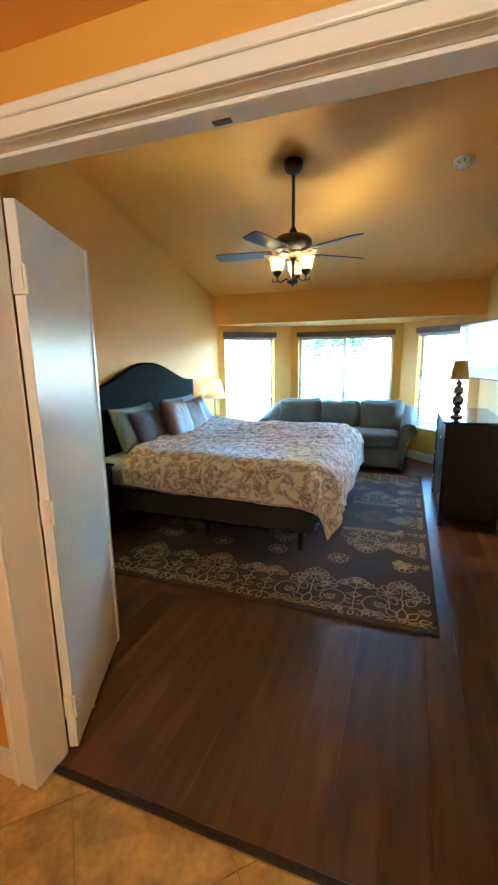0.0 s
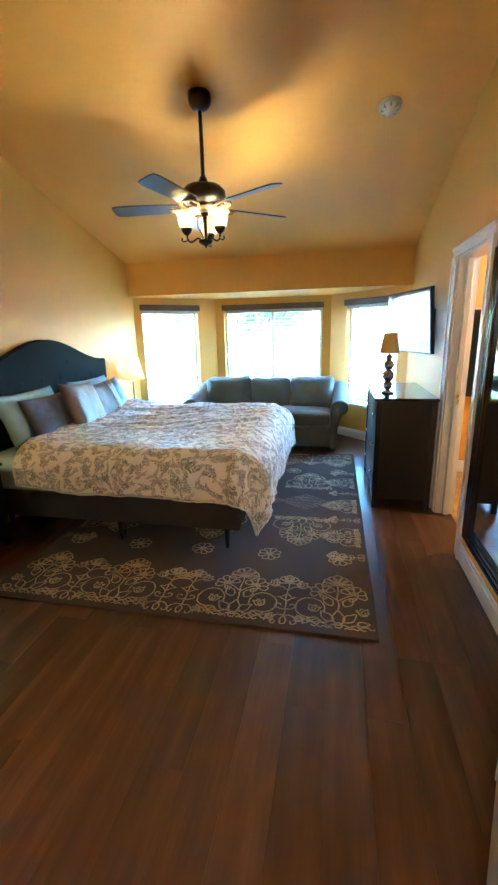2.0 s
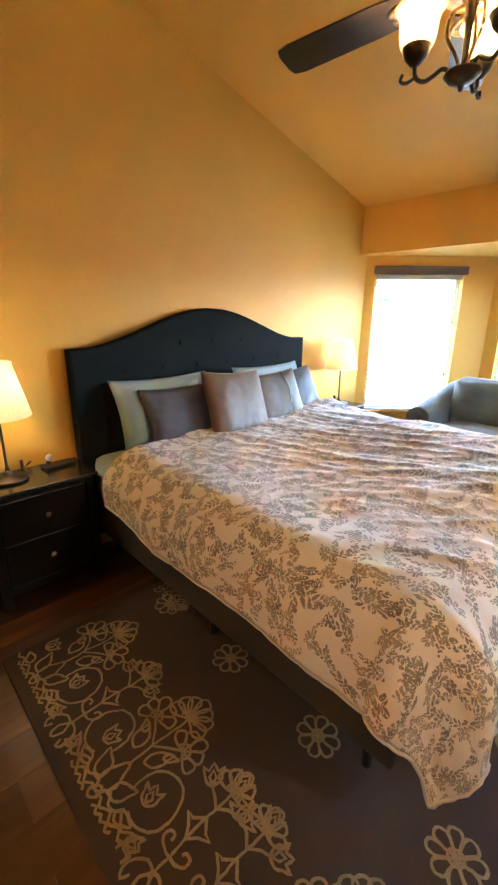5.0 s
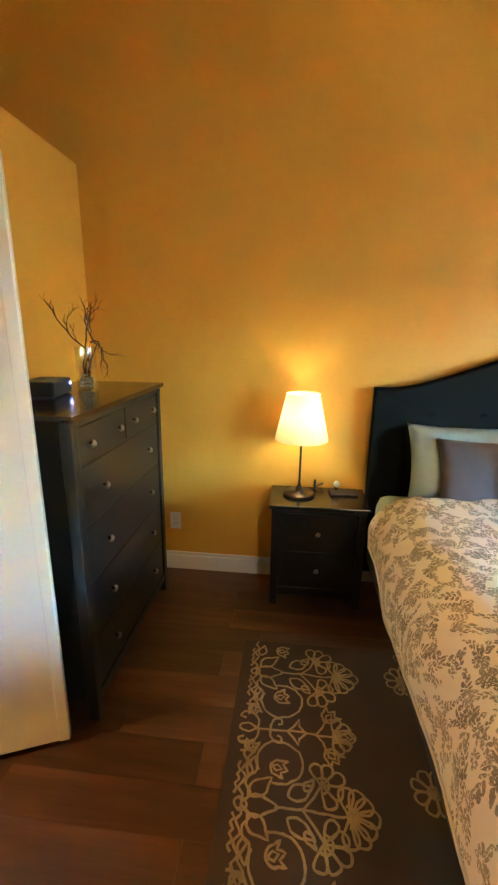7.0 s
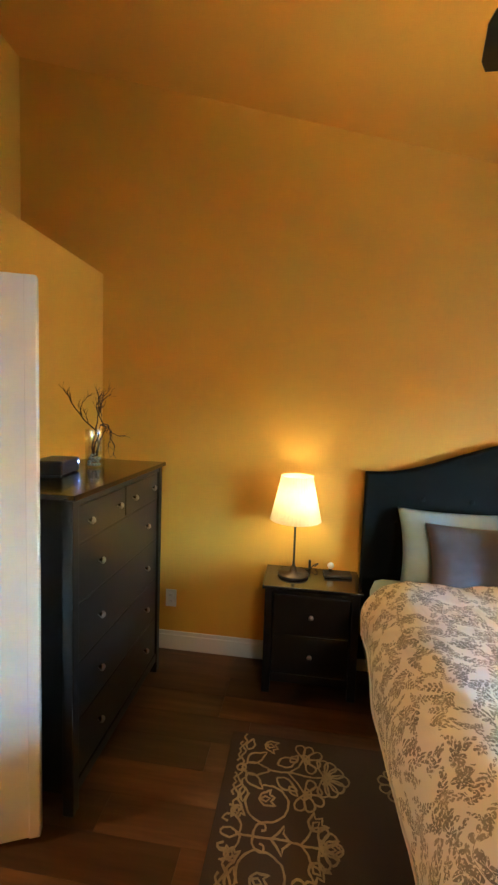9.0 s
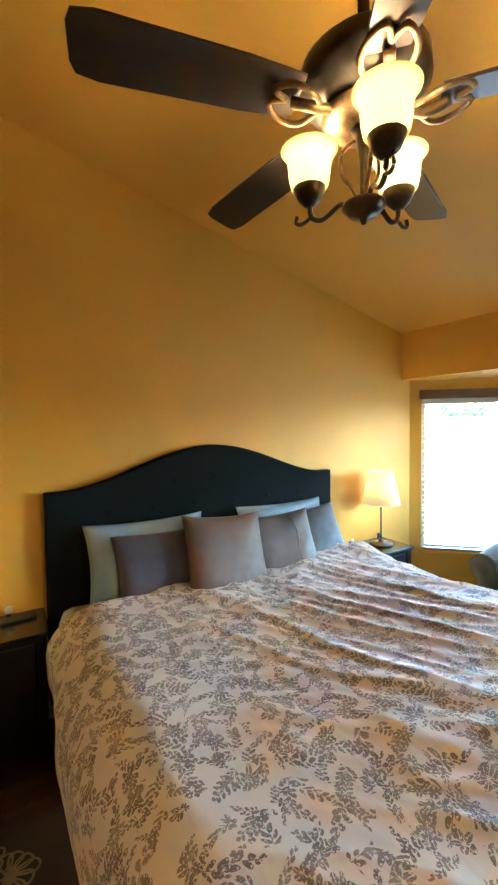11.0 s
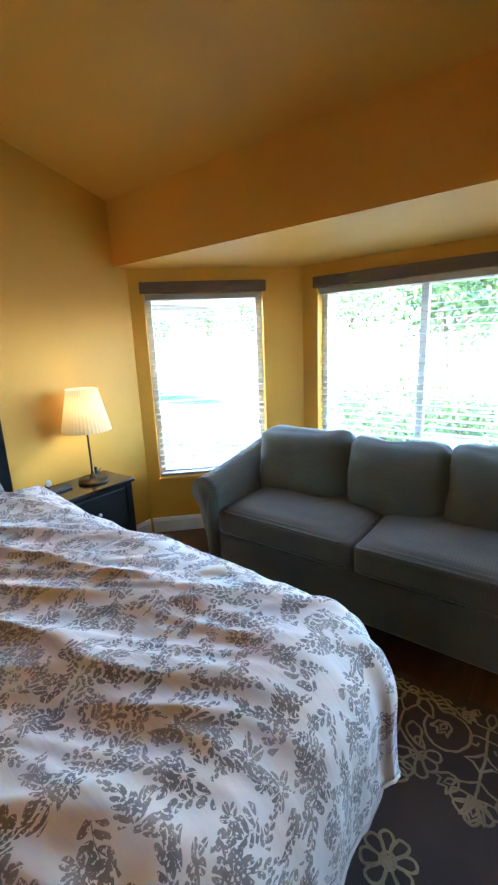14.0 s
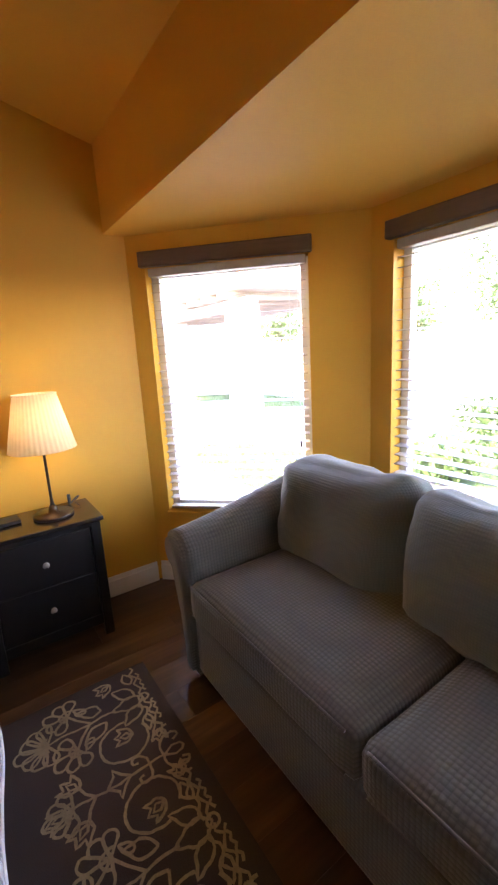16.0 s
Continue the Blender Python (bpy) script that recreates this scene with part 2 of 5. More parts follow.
TAUPE = surface("taupe_satin", (0.140, 0.082, 0.055), 0.5, 0.06, 5.0, 220.0, 0.15, 0.002, sheen=0.06)
SILVER = surface("silver_grey_satin", (0.155, 0.128, 0.116), 0.5, 0.07, 5.0, 220.0, 0.15, 0.002, sheen=0.08)
SLATE = surface("slate_grey_satin", (0.11, 0.11, 0.12), 0.5, 0.12, 6.0, 14.0, 0.25, 0.012, sheen=0.1)
FLORAL = floral()
CREAM = surface("cream_cotton_piping", (0.70, 0.64, 0.58), 0.8, 0.08, 6.0, 200.0, 0.2)
RUGM = surface("taupe_brown_rug_pile", (0.075, 0.050, 0.038), 0.95, 0.22, 2.0, 320.0, 0.7, 0.005)
RUGL = surface("wheat_wool_yarn", (0.40, 0.305, 0.165), 0.95, 0.3, 9.0, 160.0, 0.7, 0.004)
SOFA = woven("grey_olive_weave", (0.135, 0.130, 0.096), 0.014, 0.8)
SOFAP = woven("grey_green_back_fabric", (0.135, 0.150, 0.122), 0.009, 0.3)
BLIND = surface("cream_painted_slat", (0.50, 0.46, 0.38), 0.4, 0.06, 5.0, 50.0, 0.06)
VALANCE = surface("taupe_wood_valance", (0.13, 0.085, 0.055), 0.45, 0.2, 4.0, 60.0, 0.1, stretch=(0.3, 0.3, 4))
VINYL = surface("white_vinyl_frame", (0.75, 0.73, 0.68), 0.4, 0.04, 4.0, 80.0, 0.05)
PANE = clear_glass("window_glass")
VASEG = clear_glass("vase_glass", (0.90, 0.93, 0.94), 0.2)
MIRROR = surface("mirror_silver", (0.85, 0.87, 0.86), 0.03, 0.01, 1.0, 10.0, 0, metal=1.0)
MIRROR.node_tree.nodes["Principled BSDF"].inputs["Roughness"].links and MIRROR.node_tree.links.remove(MIRROR.node_tree.nodes["Principled BSDF"].inputs["Roughness"].links[0])
MIRROR.node_tree.nodes["Principled BSDF"].inputs["Roughness"].default_value = 0.02
GLOSSB = surface("gloss_black_lacquer", (0.010, 0.010, 0.011), 0.2, 0.2, 6.0, 60.0, 0.03)
SCREEN = surface("black_screen_glass", (0.008, 0.009, 0.010), 0.09, 0.1, 1.0, 20.0, 0, spec=0.6)
SCREEN.node_tree.nodes["Principled BSDF"].inputs["IOR"].default_value = 2.3
PLASTIC = surface("white_plastic", (0.72, 0.70, 0.64), 0.4, 0.05, 8.0, 90.0, 0.04)
DARKP = surface("black_plastic", (0.018, 0.018, 0.020), 0.4, 0.2, 8.0, 90.0, 0.1)
SHADE = shade_cloth("cream_pleated_shade", (0.80, 0.68, 0.43), 0.27)
AMBER = shade_cloth("frosted_amber_glass", (0.66, 0.47, 0.18), 0.16)
YSHADE = shade_cloth("mustard_shade", (0.72, 0.50, 0.16), 0.7)
BULB = glow("lit_bulb", (1.0, 0.72, 0.36), BULB_GLOW)
TWIG = surface("dry_twig_bark", (0.085, 0.045, 0.028), 0.8, 0.3, 20.0, 120.0, 0.5)
PEBBLE = surface("glass_pebble", (0.5, 0.5, 0.48), 0.15, 0.3, 20.0, 100.0, 0.1)
PEWTER = surface("smoky_mercury_glass", (0.30, 0.32, 0.34), 0.15, 0.3, 12.0, 80.0, 0.1, metal=0.8)
CONC = surface("patio_concrete", (0.18, 0.175, 0.17), 0.85, 0.14, 0.8, 30.0, 0.3, 0.005)
LAWN = surface("lawn_soil", (0.06, 0.10, 0.03), 0.95, 0.35, 1.5, 60.0, 0.8, 0.02)
GRASS = surface("grass_blades", (0.07, 0.15, 0.03), 0.7, 0.35, 2.0, 30.0, 0.1)
STUCCO = surface("white_stucco", (0.52, 0.50, 0.47), 0.9, 0.07, 1.0, 90.0, 0.5, 0.005)
BLOCK = surface("tan_block", (0.30, 0.24, 0.16), 0.9, 0.2, 2.0, 40.0, 0.5, 0.006, each=0.2)
ROOFM = surface("patio_cover_wood", (0.34, 0.30, 0.25), 0.8, 0.12, 2.0, 40.0, 0.2)
BARK = surface("tree_bark", (0.12, 0.085, 0.06), 0.9, 0.3, 8.0, 40.0, 0.8, 0.02)
LEAF = surface("green_leaf", (0.07, 0.13, 0.03), 0.55, 0.4, 1.5, 20.0, 0.1)

# ---- mesh helpers ----


def box(bm, x0, x1, y0, y1, z0, z1, bev=0.0):
    made = bmesh.ops.create_cube(bm, size=1.0, matrix=Matrix.Translation(((x0 + x1) / 2, (y0 + y1) / 2, (z0 + z1) / 2)) @ Matrix.Diagonal((x1 - x0, y1 - y0, z1 - z0, 1)))
    if bev:
        es = list({e for v in made["verts"] for e in v.link_edges})
        bmesh.ops.bevel(bm, geom=es, offset=bev, segments=2, affect="EDGES", profile=0.5)
    return bm


def boxed(x0, x1, y0, y1, z0, z1, bev=0.0):
    return box(bmesh.new(), x0, x1, y0, y1, z0, z1, bev)


def lathe(profile, n=32, bm=None, wave=0.0, waves=0):
    """Turns (radius, height) pairs about z; wave: pleats."""
    bm = bm or bmesh.new()
    rings = []
    for r, z in profile:
        ring = []
        for i in range(n):
            a = 2 * math.pi * i / n
            k = r * (1 + wave * math.cos(waves * a)) if waves else r
            ring.append(bm.verts.new((k * math.cos(a), k * math.sin(a), z)))
        rings.append(ring)
    for a, b in zip(rings, rings[1:]):
        for i in range(n):
            bm.faces.new((a[i], a[(i + 1) % n], b[(i + 1) % n], b[i]))
    if profile[0][0] > 1e-4 and not waves:
        bm.faces.new(rings[0][::-1])
        bm.faces.new(rings[-1])
    return bm


def tube(points, radius, n=8, bm=None, taper=None):
    """A round bar along points; taper: end radius."""
    bm = bm or bmesh.new()
    pts = [Vector(p) for p in points]
    if 3 <= len(pts) <= 7:
        # round off the bends
        q = [pts[0]] + pts + [pts[-1]]
        pts = [0.5 * (2 * q[i] + (q[i + 1] - q[i - 1]) * u + (2 * q[i - 1] - 5 * q[i] + 4 * q[i + 1] - q[i + 2]) * u ** 2 + (3 * q[i] - q[i - 1] - 3 * q[i + 1] + q[i + 2]) * u ** 3) for i in range(1, len(q) - 2) for u in (0, 0.25, 0.5, 0.75)] + [pts[-1]]
    rings = []
    for i, p in enumerate(pts):
        d = (pts[min(i + 1, len(pts) - 1)] - pts[max(i - 1, 0)]).normalized()
        u = d.cross(Vector((0, 0, 1)) if abs(d.z) < 0.9 else Vector((1, 0, 0))).normalized()
        w = d.cross(u)
        k = i / (len(pts) - 1)
        r = radius if taper is None else radius + (taper - radius) * k
        rings.append([bm.verts.new(p + (u * math.cos(2 * math.pi * j / n) + w * math.sin(2 * math.pi * j / n)) * r) for j in range(n)])
    for a, b in zip(rings, rings[1:]):
        for j in range(n):
            bm.faces.new((a[j], a[(j + 1) % n], b[(j + 1) % n], b[j]))
    bm.faces.new(rings[0][::-1])
    bm.faces.new(rings[-1])
    return bm


def extruded(outline, axis, a, b, bev=0.0):
    """A flat outline of (u, v) pairs given depth from a to b along an axis."""
    bm = bmesh.new()

    def put(u, v, d):
        return {"x": (d, u, v), "y": (u, d, v), "z": (u, v, d)}[axis]
    lo = [bm.verts.new(put(u, v, a)) for u, v in outline]
    hi = [bm.verts.new(put(u, v, b)) for u, v in outline]
    f1, f2 = bm.faces.new(lo), bm.faces.new(hi)
    n = len(outline)
    for i in range(n):
        bm.faces.new((lo[i], lo[(i + 1) % n], hi[(i + 1) % n], hi[i]))
    bmesh.ops.recalc_face_normals(bm, faces=bm.faces)
    if bev:
        bmesh.ops.bevel(bm, geom=list(set(f1.edges) | set(f2.edges)), offset=bev, segments=3, affect="EDGES", profile=0.5)
    return bm


def part(name, bm, material, parent=None, label="", smooth=False, m=None):
    """One bmesh as one mesh object, under a thing or a part."""
    me = bpy.data.meshes.new(name)
    bmesh.ops.recalc_face_normals(bm, faces=bm.faces)
    bm.to_mesh(me)
    bm.free()
    me.materials.append(material)
    if smooth:
        me.shade_smooth()
    ob = new(name, me)
    if m is not None:
        ob.matrix_basis = m
    ob.parent = parent
    if label:
        ob["label"] = label
    return ob


def thing(name, at, label, category, group="", turn=0.0):
    e = new(name)
    e.empty_display_size = 0.05
    e.matrix_basis = pose(*at, 0, 0, turn)
    return tagged(e, label, category, group)


def structure(ob, label="", category=""):
    return tagged(ob, label, category, kind="structure")


# ---- the shell of the room ----
LEFT, RIGHT, FACE, BAYZ = -2.90, 0.67, 6.94, 2.005
GLASS_Y = 7.95
TOP = 2.415
RISE = 0.263
BACK = 2.0


def ceil_z(y):
    return TOP + RISE * (FACE - y)


def wall_pieces(length, z0, z1, thick, holes):
    """A wall along local x with its inner face at y = 0, pierced by holes (x0, x1, z0, z1)."""
    bm = bmesh.new()
    x = 0.0
    for a, b, c, d in sorted(holes):
        box(bm, x, a, 0, thick, z0, z1)
        if c > z0:
            box(bm, a, b, 0, thick, z0, c)
        if d < z1:
            box(bm, a, b, 0, thick, d, z1)
        x = b
    box(bm, x, length, 0, thick, z0, z1)
    return bm


T = 0.14
structure(part("wall_west", extruded([(1.62, -0.05), (7.07, -0.05), (7.07, 2.3), (FACE, ceil_z(FACE) + 0.1), (1.62, ceil_z(1.62) + 0.1)], "x", LEFT - T, LEFT), PAINT), "ochre painted wall behind the bed", "wall")
# the east wall, pierced by the bathroom doorway
DY0, DY1, DZ = 4.37, 5.06, 2.02
bm = bmesh.new()
for o in ([(1.86, -0.05), (DY0, -0.05), (DY0, ceil_z(DY0) + 0.1), (1.86, ceil_z(1.86) + 0.1)], [(DY1, -0.05), (7.02, -0.05), (7.02, 2.3), (FACE, ceil_z(FACE) + 0.1), (DY1, ceil_z(DY1) + 0.1)], [(DY0, DZ), (DY1, DZ), (DY1, ceil_z(DY1) + 0.1), (DY0, ceil_z(DY0) + 0.1)]):
    e = extruded(o, "x", RIGHT, RIGHT + T)
    me = bpy.data.meshes.new("tmp")
    e.to_mesh(me)
    e.free()
    bm.from_mesh(me)
    bpy.data.meshes.remove(me)
structure(part("wall_east", bm, PAINT), "ochre painted wall with a doorway to the bathroom", "wall")
# the entrance wall with the double doorway
JL, JR, JZ = -1.385, 0.180, 2.092
bm = bmesh.new()
box(bm, LEFT, -1.51, BACK, BACK + 0.13, -0.05, 2.40)
box(bm, -1.51, JL - 0.02, BACK, BACK + 0.13, -0.05, 3.85)
# the recess above the ledge
box(bm, LEFT, -1.38, 1.65, 1.78, 2.44, 3.95)
box(bm, -1.51, -1.38, 1.78, BACK, 2.44, 3.85)
box(bm, LEFT, -1.51, 1.65, BACK + 0.13, 2.40, 2.44)
box(bm, JR + 0.02, RIGHT + T, BACK, BACK + 0.13, -0.05, 3.85)
box(bm, JL - 0.02, JR + 0.02, BACK, BACK + 0.13, JZ + 0.02, 3.85)
structure(part("wall_south", bm, PAINT), "ochre painted entrance wall with a double doorway", "wall")
structure(part("plant_ledge", boxed(LEFT, -1.51, BACK + 0.13, 2.35, 0, 2.44, 0.004), PAINT), "boxed-out ochre wall with a ledge on top", "wall")
structure(part("ceiling", extruded([(1.62, ceil_z(1.62)), (FACE, ceil_z(FACE)), (FACE, ceil_z(FACE) + 0.15), (1.62, ceil_z(1.62) + 0.15)], "x", LEFT - T, RIGHT + T), CEIL), "sloping ochre painted ceiling", "ceiling")
structure(part("bay_header", boxed(LEFT - T, RIGHT + T, FACE, FACE + 0.14, BAYZ, 2.6), CEIL), "ochre drop between the ceiling and the bay", "ceiling")
# the bay: two slanting walls and the window wall
BX0, BX1 = -2.0, -0.27
CORNER_W, CORNER_E = (-2.90, 7.05), (0.675, 7.005)
BYW = GLASS_Y
SILL, HEAD = 0.455, 1.835


def window(name, length, m, a, b, n_panes, label):
    """Frame, panes, sill, blind and valance in the hole from a to b of a wall at pose m."""
    w = new(name)
    w.matrix_basis = m
    structure(w, label, "window")
    bm = bmesh.new()
    d0, d1, f = 0.075, 0.125, 0.045
    box(bm, a, a + f, d0, d1, SILL, HEAD, 0.004)
    box(bm, b - f, b, d0, d1, SILL, HEAD, 0.004)
    box(bm, a + f, b - f, d0, d1, HEAD - f, HEAD, 0.004)
    box(bm, a + f, b - f, d0, d1, SILL, SILL + f, 0.004)
    part("window_frame", bm, VINYL, w)
    step = (b - a - 2 * f) / n_panes
    for i in range(n_panes):
        x = a + f + i * step
        if i:
            part("mullion", boxed(x - 0.025, x + 0.025, d0 + 0.004, d1 - 0.004, SILL + f, HEAD - f, 0.003), VINYL, w)
        p = part("pane", boxed(x + (0.025 if i else 0), x + step - (0.025 if i < n_panes - 1 else 0), 0.098, 0.102, SILL + f, HEAD - f), PANE, w)
        p.visible_shadow = False
    part("window_sill", boxed(a - 0.01, b + 0.01, -0.015, 0.075, SILL - 0.022, SILL + 0.002, 0.005), PAINT, w)
    bl = tagged(new("window_blind"), "raised-slat cream wooden blind, slats open", "blind", "window blinds")
    bl.matrix_basis = m
    part("valance", boxed(a - 0.02, b + 0.02, -0.045, -0.004, HEAD + 0.0, HEAD + 0.078, 0.006), VALANCE, bl, "dark taupe wooden valance")
    part("headrail", boxed(a + 0.012, b - 0.012, 0.004, 0.055, HEAD - 0.042, HEAD - 0.002, 0.004), BLIND, bl)
    bm = boxed(0, b - a - 0.03, -0.024, 0.024, -0.0013, 0.0013)
    me = bpy.data.meshes.new("slat")
    bm.to_mesh(me)
    bm.free()
    me.materials.append(BLIND)
    z = HEAD - 0.075
    while z > SILL + 0.05:
        s = new("slat", me)
        s.parent = bl
        s.matrix_basis = pose(a + 0.015, 0.031, z, 6, 0, 0)
        z -= 0.047
    part("bottom_rail", boxed(a + 0.015, b - 0.015, 0.008, 0.054, SILL + 0.012, SILL + 0.030, 0.003), BLIND, bl)
    for x in ([a + 0.1, b - 0.1] if n_panes == 1 else [a + 0.1, (a + b) / 2 - 0.1, (a + b) / 2 + 0.1, b - 0.1]):
        part("ladder_cord", tube([(x, 0.006, SILL + 0.03), (x, 0.006, HEAD - 0.04)], 0.0012, 5), BLIND, bl)
    part("pull_cord", tube([(b - 0.06, -0.001, HEAD - 0.05), (b - 0.06, -0.001, SILL + 0.42)], 0.0015, 5), BLIND, bl)
    part("tassel", lathe([(0.002, 0), (0.007, 0.004), (0.006, 0.03), (0.002, 0.036)], 10), VALANCE, bl, m=pose(b - 0.06, -0.001, SILL + 0.385))


def bay_wall(name, wname, p0, p1, holes, n_panes):
    dx, dy = p1[0] - p0[0], p1[1] - p0[1]
    length = math.hypot(dx, dy)
    m = pose(p0[0], p0[1], 0, 0, 0, math.degrees(math.atan2(dy, dx)))
    ob = part(name, wall_pieces(length, -0.05, 2.5, 0.14, [(a, b, SILL, HEAD) for a, b in holes]), PAINT, m=m)
    structure(ob, "ochre painted bay wall with a window", "wall")
    for a, b in holes:
        window(wname, length, m, a, b, n_panes, "white framed bay window behind an open slatted blind")
    # white skirting
    bb = bmesh.new()
    box(bb, 0.012, length - 0.012, -0.016, -0.001, 0, 0.10, 0.003)
    box(bb, 0.012, length - 0.012, -0.011, -0.001, 0.10, 0.125, 0.004)
    structure(part("baseboard", bb, TRIM, m=m), "white moulded skirting board", "skirting")


bay_wall("wall_bay_west", "window_1", CORNER_W, (BX0, GLASS_Y), [(0.0995, 0.9665)], 1)
bay_wall("wall_bay_north", "window_2", (BX0, GLASS_Y), (BX1, GLASS_Y), [(0.127, 1.603)], 2)
bay_wall("wall_bay_east", "window_3", (BX1, GLASS_Y), CORNER_E, [(0.306, 1.173)], 1)
structure(part("bay_ceiling", extruded([(LEFT - T, FACE + 0.14), (RIGHT + T, FACE + 0.14), (BX1 + 0.1, GLASS_Y + 0.2), (BX0 - 0.1, GLASS_Y + 0.2)], "z", BAYZ, BAYZ + 0.1), CEIL), "flat ochre ceiling of the bay", "ceiling")


def skirting(x0, x1, y0, y1, side):
    """White skirting along a straight wall; side: the way it faces."""
    bb = bmesh.new()
    box(bb, x0, x1, y0, y1, 0, 0.10, 0.003)
    sx, sy = side
    box(bb, x0 + (0.005 if sx < 0 else 0), x1 - (0.005 if sx > 0 else 0), y0 + (0.005 if sy < 0 else 0), y1 - (0.005 if sy > 0 else 0), 0.10, 0.125, 0.003)
    structure(part("baseboard", bb, TRIM), "white moulded skirting board", "skirting")


skirting(LEFT + 0.001, LEFT + 0.016, 2.37, 7.03, (1, 0))
skirting(RIGHT - 0.016, RIGHT - 0.001, 2.15, DY0 - 0.102, (-1, 0))
skirting(RIGHT - 0.016, RIGHT - 0.001, DY1 + 0.102, 7.0, (-1, 0))
skirting(LEFT + 0.02, -1.44, 2.351, 2.366, (0, 1))

# ---- doorways and doors ----


def casing(name, m, width, height, label):
    """White moulded casing round an opening from x = 0 to width, standing proud of the wall at y < 0."""
    c = new(name)
    c.matrix_basis = m
    structure(c, label, "door frame")
    cw, sw = 0.066, 0.098
    for x0, x1, nm in ((-sw, 0.0, "side_casing"), (width, width + sw, "side_casing")):
        bm = boxed(x0, x1, -0.016, -0.001, 0, height, 0.004)
        xa, xb = (x0, x0 + 0.026) if x0 < 0 else (x1 - 0.026, x1)
        box(bm, xa, xb, -0.026, -0.014, 0, height, 0.005)
        part(nm, bm, TRIM, c)
    bm = boxed(-sw, width + sw, -0.016, -0.001, height + 0.001, height + cw, 0.004)
    box(bm, -sw, width + sw, -0.026, -0.014, height + cw - 0.026, height + cw, 0.005)
    part("head_casing", bm, TRIM, c)
    return c


W1 = JR - JL
casing("door_casing", pose(JL, BACK, 0), W1, JZ, "white casing of the entrance double doorway")
casing("door_casing", pose(JR, BACK + 0.13, 0, 0, 0, 180), W1, JZ, "white casing of the entrance double doorway")
jamb = structure(new("door_jamb"), "white lining of the entrance doorway", "door frame")
part("side_lining", boxed(JL - 0.02, JL, BACK - 0.001, BACK + 0.131, 0, JZ), TRIM, jamb)
part("side_lining", boxed(JR, JR + 0.02, BACK - 0.001, BACK + 0.131, 0, JZ), TRIM, jamb)
part("head_lining", boxed(JL - 0.02, JR + 0.02, BACK - 0.001, BACK + 0.131, JZ, JZ + 0.02), TRIM, jamb)
part("door_stop", boxed(JL + 0.001, JR - 0.001, BACK + 0.04, BACK + 0.075, JZ - 0.012, JZ - 0.001, 0.002), TRIM, jamb)
part("strike_plate", boxed(-0.66, -0.615, BACK + 0.108, BACK + 0.126, JZ - 0.004, JZ - 0.0005), BRONZE, jamb)
structure(part("threshold_strip", boxed(JL, JR, BACK + 0.060, BACK + 0.090, -0.002, 0.006, 0.003), surface("dark_metal_strip", (0.06, 0.04, 0.03), 0.3, 0.2, metal=0.6)), "dark metal threshold strip", "threshold")


def door_leaf(name, at, turn, sign, high, label):
    d = new(name)
    d.matrix_basis = pose(*at, 0, 0, turn)
    structure(d, label, "door")
    wd = 0.672
    part("leaf", boxed(0.004, wd, -0.0175, 0.0175, 0.026, high, 0.003), DOORP, d)
    for q in (-0.018, 0.018):
        part("edge_strip", boxed(wd - 0.038, wd - 0.002, q - 0.005, q + 0.005, 0.0265, high - 0.0005, 0.002), DOORP, d)
    for z in (0.22, 1.02, 1.80):
        h = part("hinge", tube([(0.0, sign * 0.024, z - 0.045), (0.0, sign * 0.024, z + 0.045)], 0.007, 10), TRIM, d, "painted-over hinge")
        part("hinge_plate", boxed(-0.003, 0.0035, -0.016, 0.016, z - 0.045, z + 0.045), TRIM, h)
    return d


door_leaf("door_1", (JL + 0.022, BACK + 0.15, 0), 113.4, -1, 2.035, "white painted flush door leaf standing open")
door_leaf("door_2", (JR - 0.022, BACK + 0.15, 0), 67.5, 1, 2.080, "white painted flush door leaf standing open")
# bathroom doorway
casing("bathroom_casing", pose(RIGHT, DY1, 0, 0, 0, -90), DY1 - DY0, DZ, "white casing of the bathroom doorway")
bj = structure(new("bathroom_jamb"), "white lining of the bathroom doorway", "door frame")
part("side_lining", boxed(RIGHT - 0.001, RIGHT + T, DY1 - 0.02, DY1, 0, DZ), TRIM, bj)
part("side_lining", boxed(RIGHT - 0.001, RIGHT + T, DY0, DY0 + 0.02, 0, DZ), TRIM, bj)
part("head_lining", boxed(RIGHT - 0.001, RIGHT + T, DY0 + 0.02, DY1 - 0.02, DZ - 0.02, DZ), TRIM, bj)
pd = structure(new("door_3"), "white pocket door slid into the wall", "door")
part("leaf", boxed(RIGHT + 0.05, RIGHT + 0.09, DY1 - 0.075, DY1 - 0.022, 0.012, DZ - 0.025, 0.003), DOORP, pd)
part("edge_pull", boxed(RIGHT + 0.06, RIGHT + 0.08, DY1 - 0.078, DY1 - 0.074, 0.94, 1.02), KNOB, pd, "nickel edge pull")
# bathroom beyond
structure(part("bathroom_floor", boxed(RIGHT, 2.6, 3.6, 6.2, -0.06, -0.004), TILE), "tan tiled bathroom floor", "floor")
bm = bmesh.new()
box(bm, 2.6, 2.7, 3.5, 6.3, -0.05, 2.5)
box(bm, RIGHT + T, 2.6, 3.5, 3.6, -0.05, 2.5)
box(bm, RIGHT + T, 2.6, 6.2, 6.3, -0.05, 2.5)
structure(part("bathroom_wall", bm, PAINT), "ochre painted bathroom walls", "wall")
structure(part("bathroom_ceiling", boxed(RIGHT + T, 2.7, 3.5, 6.3, 2.5, 2.6), CEIL), "bathroom ceiling", "ceiling")
skirting(RIGHT + T + 0.01, 2.58, 6.184, 6.199, (0, -1))
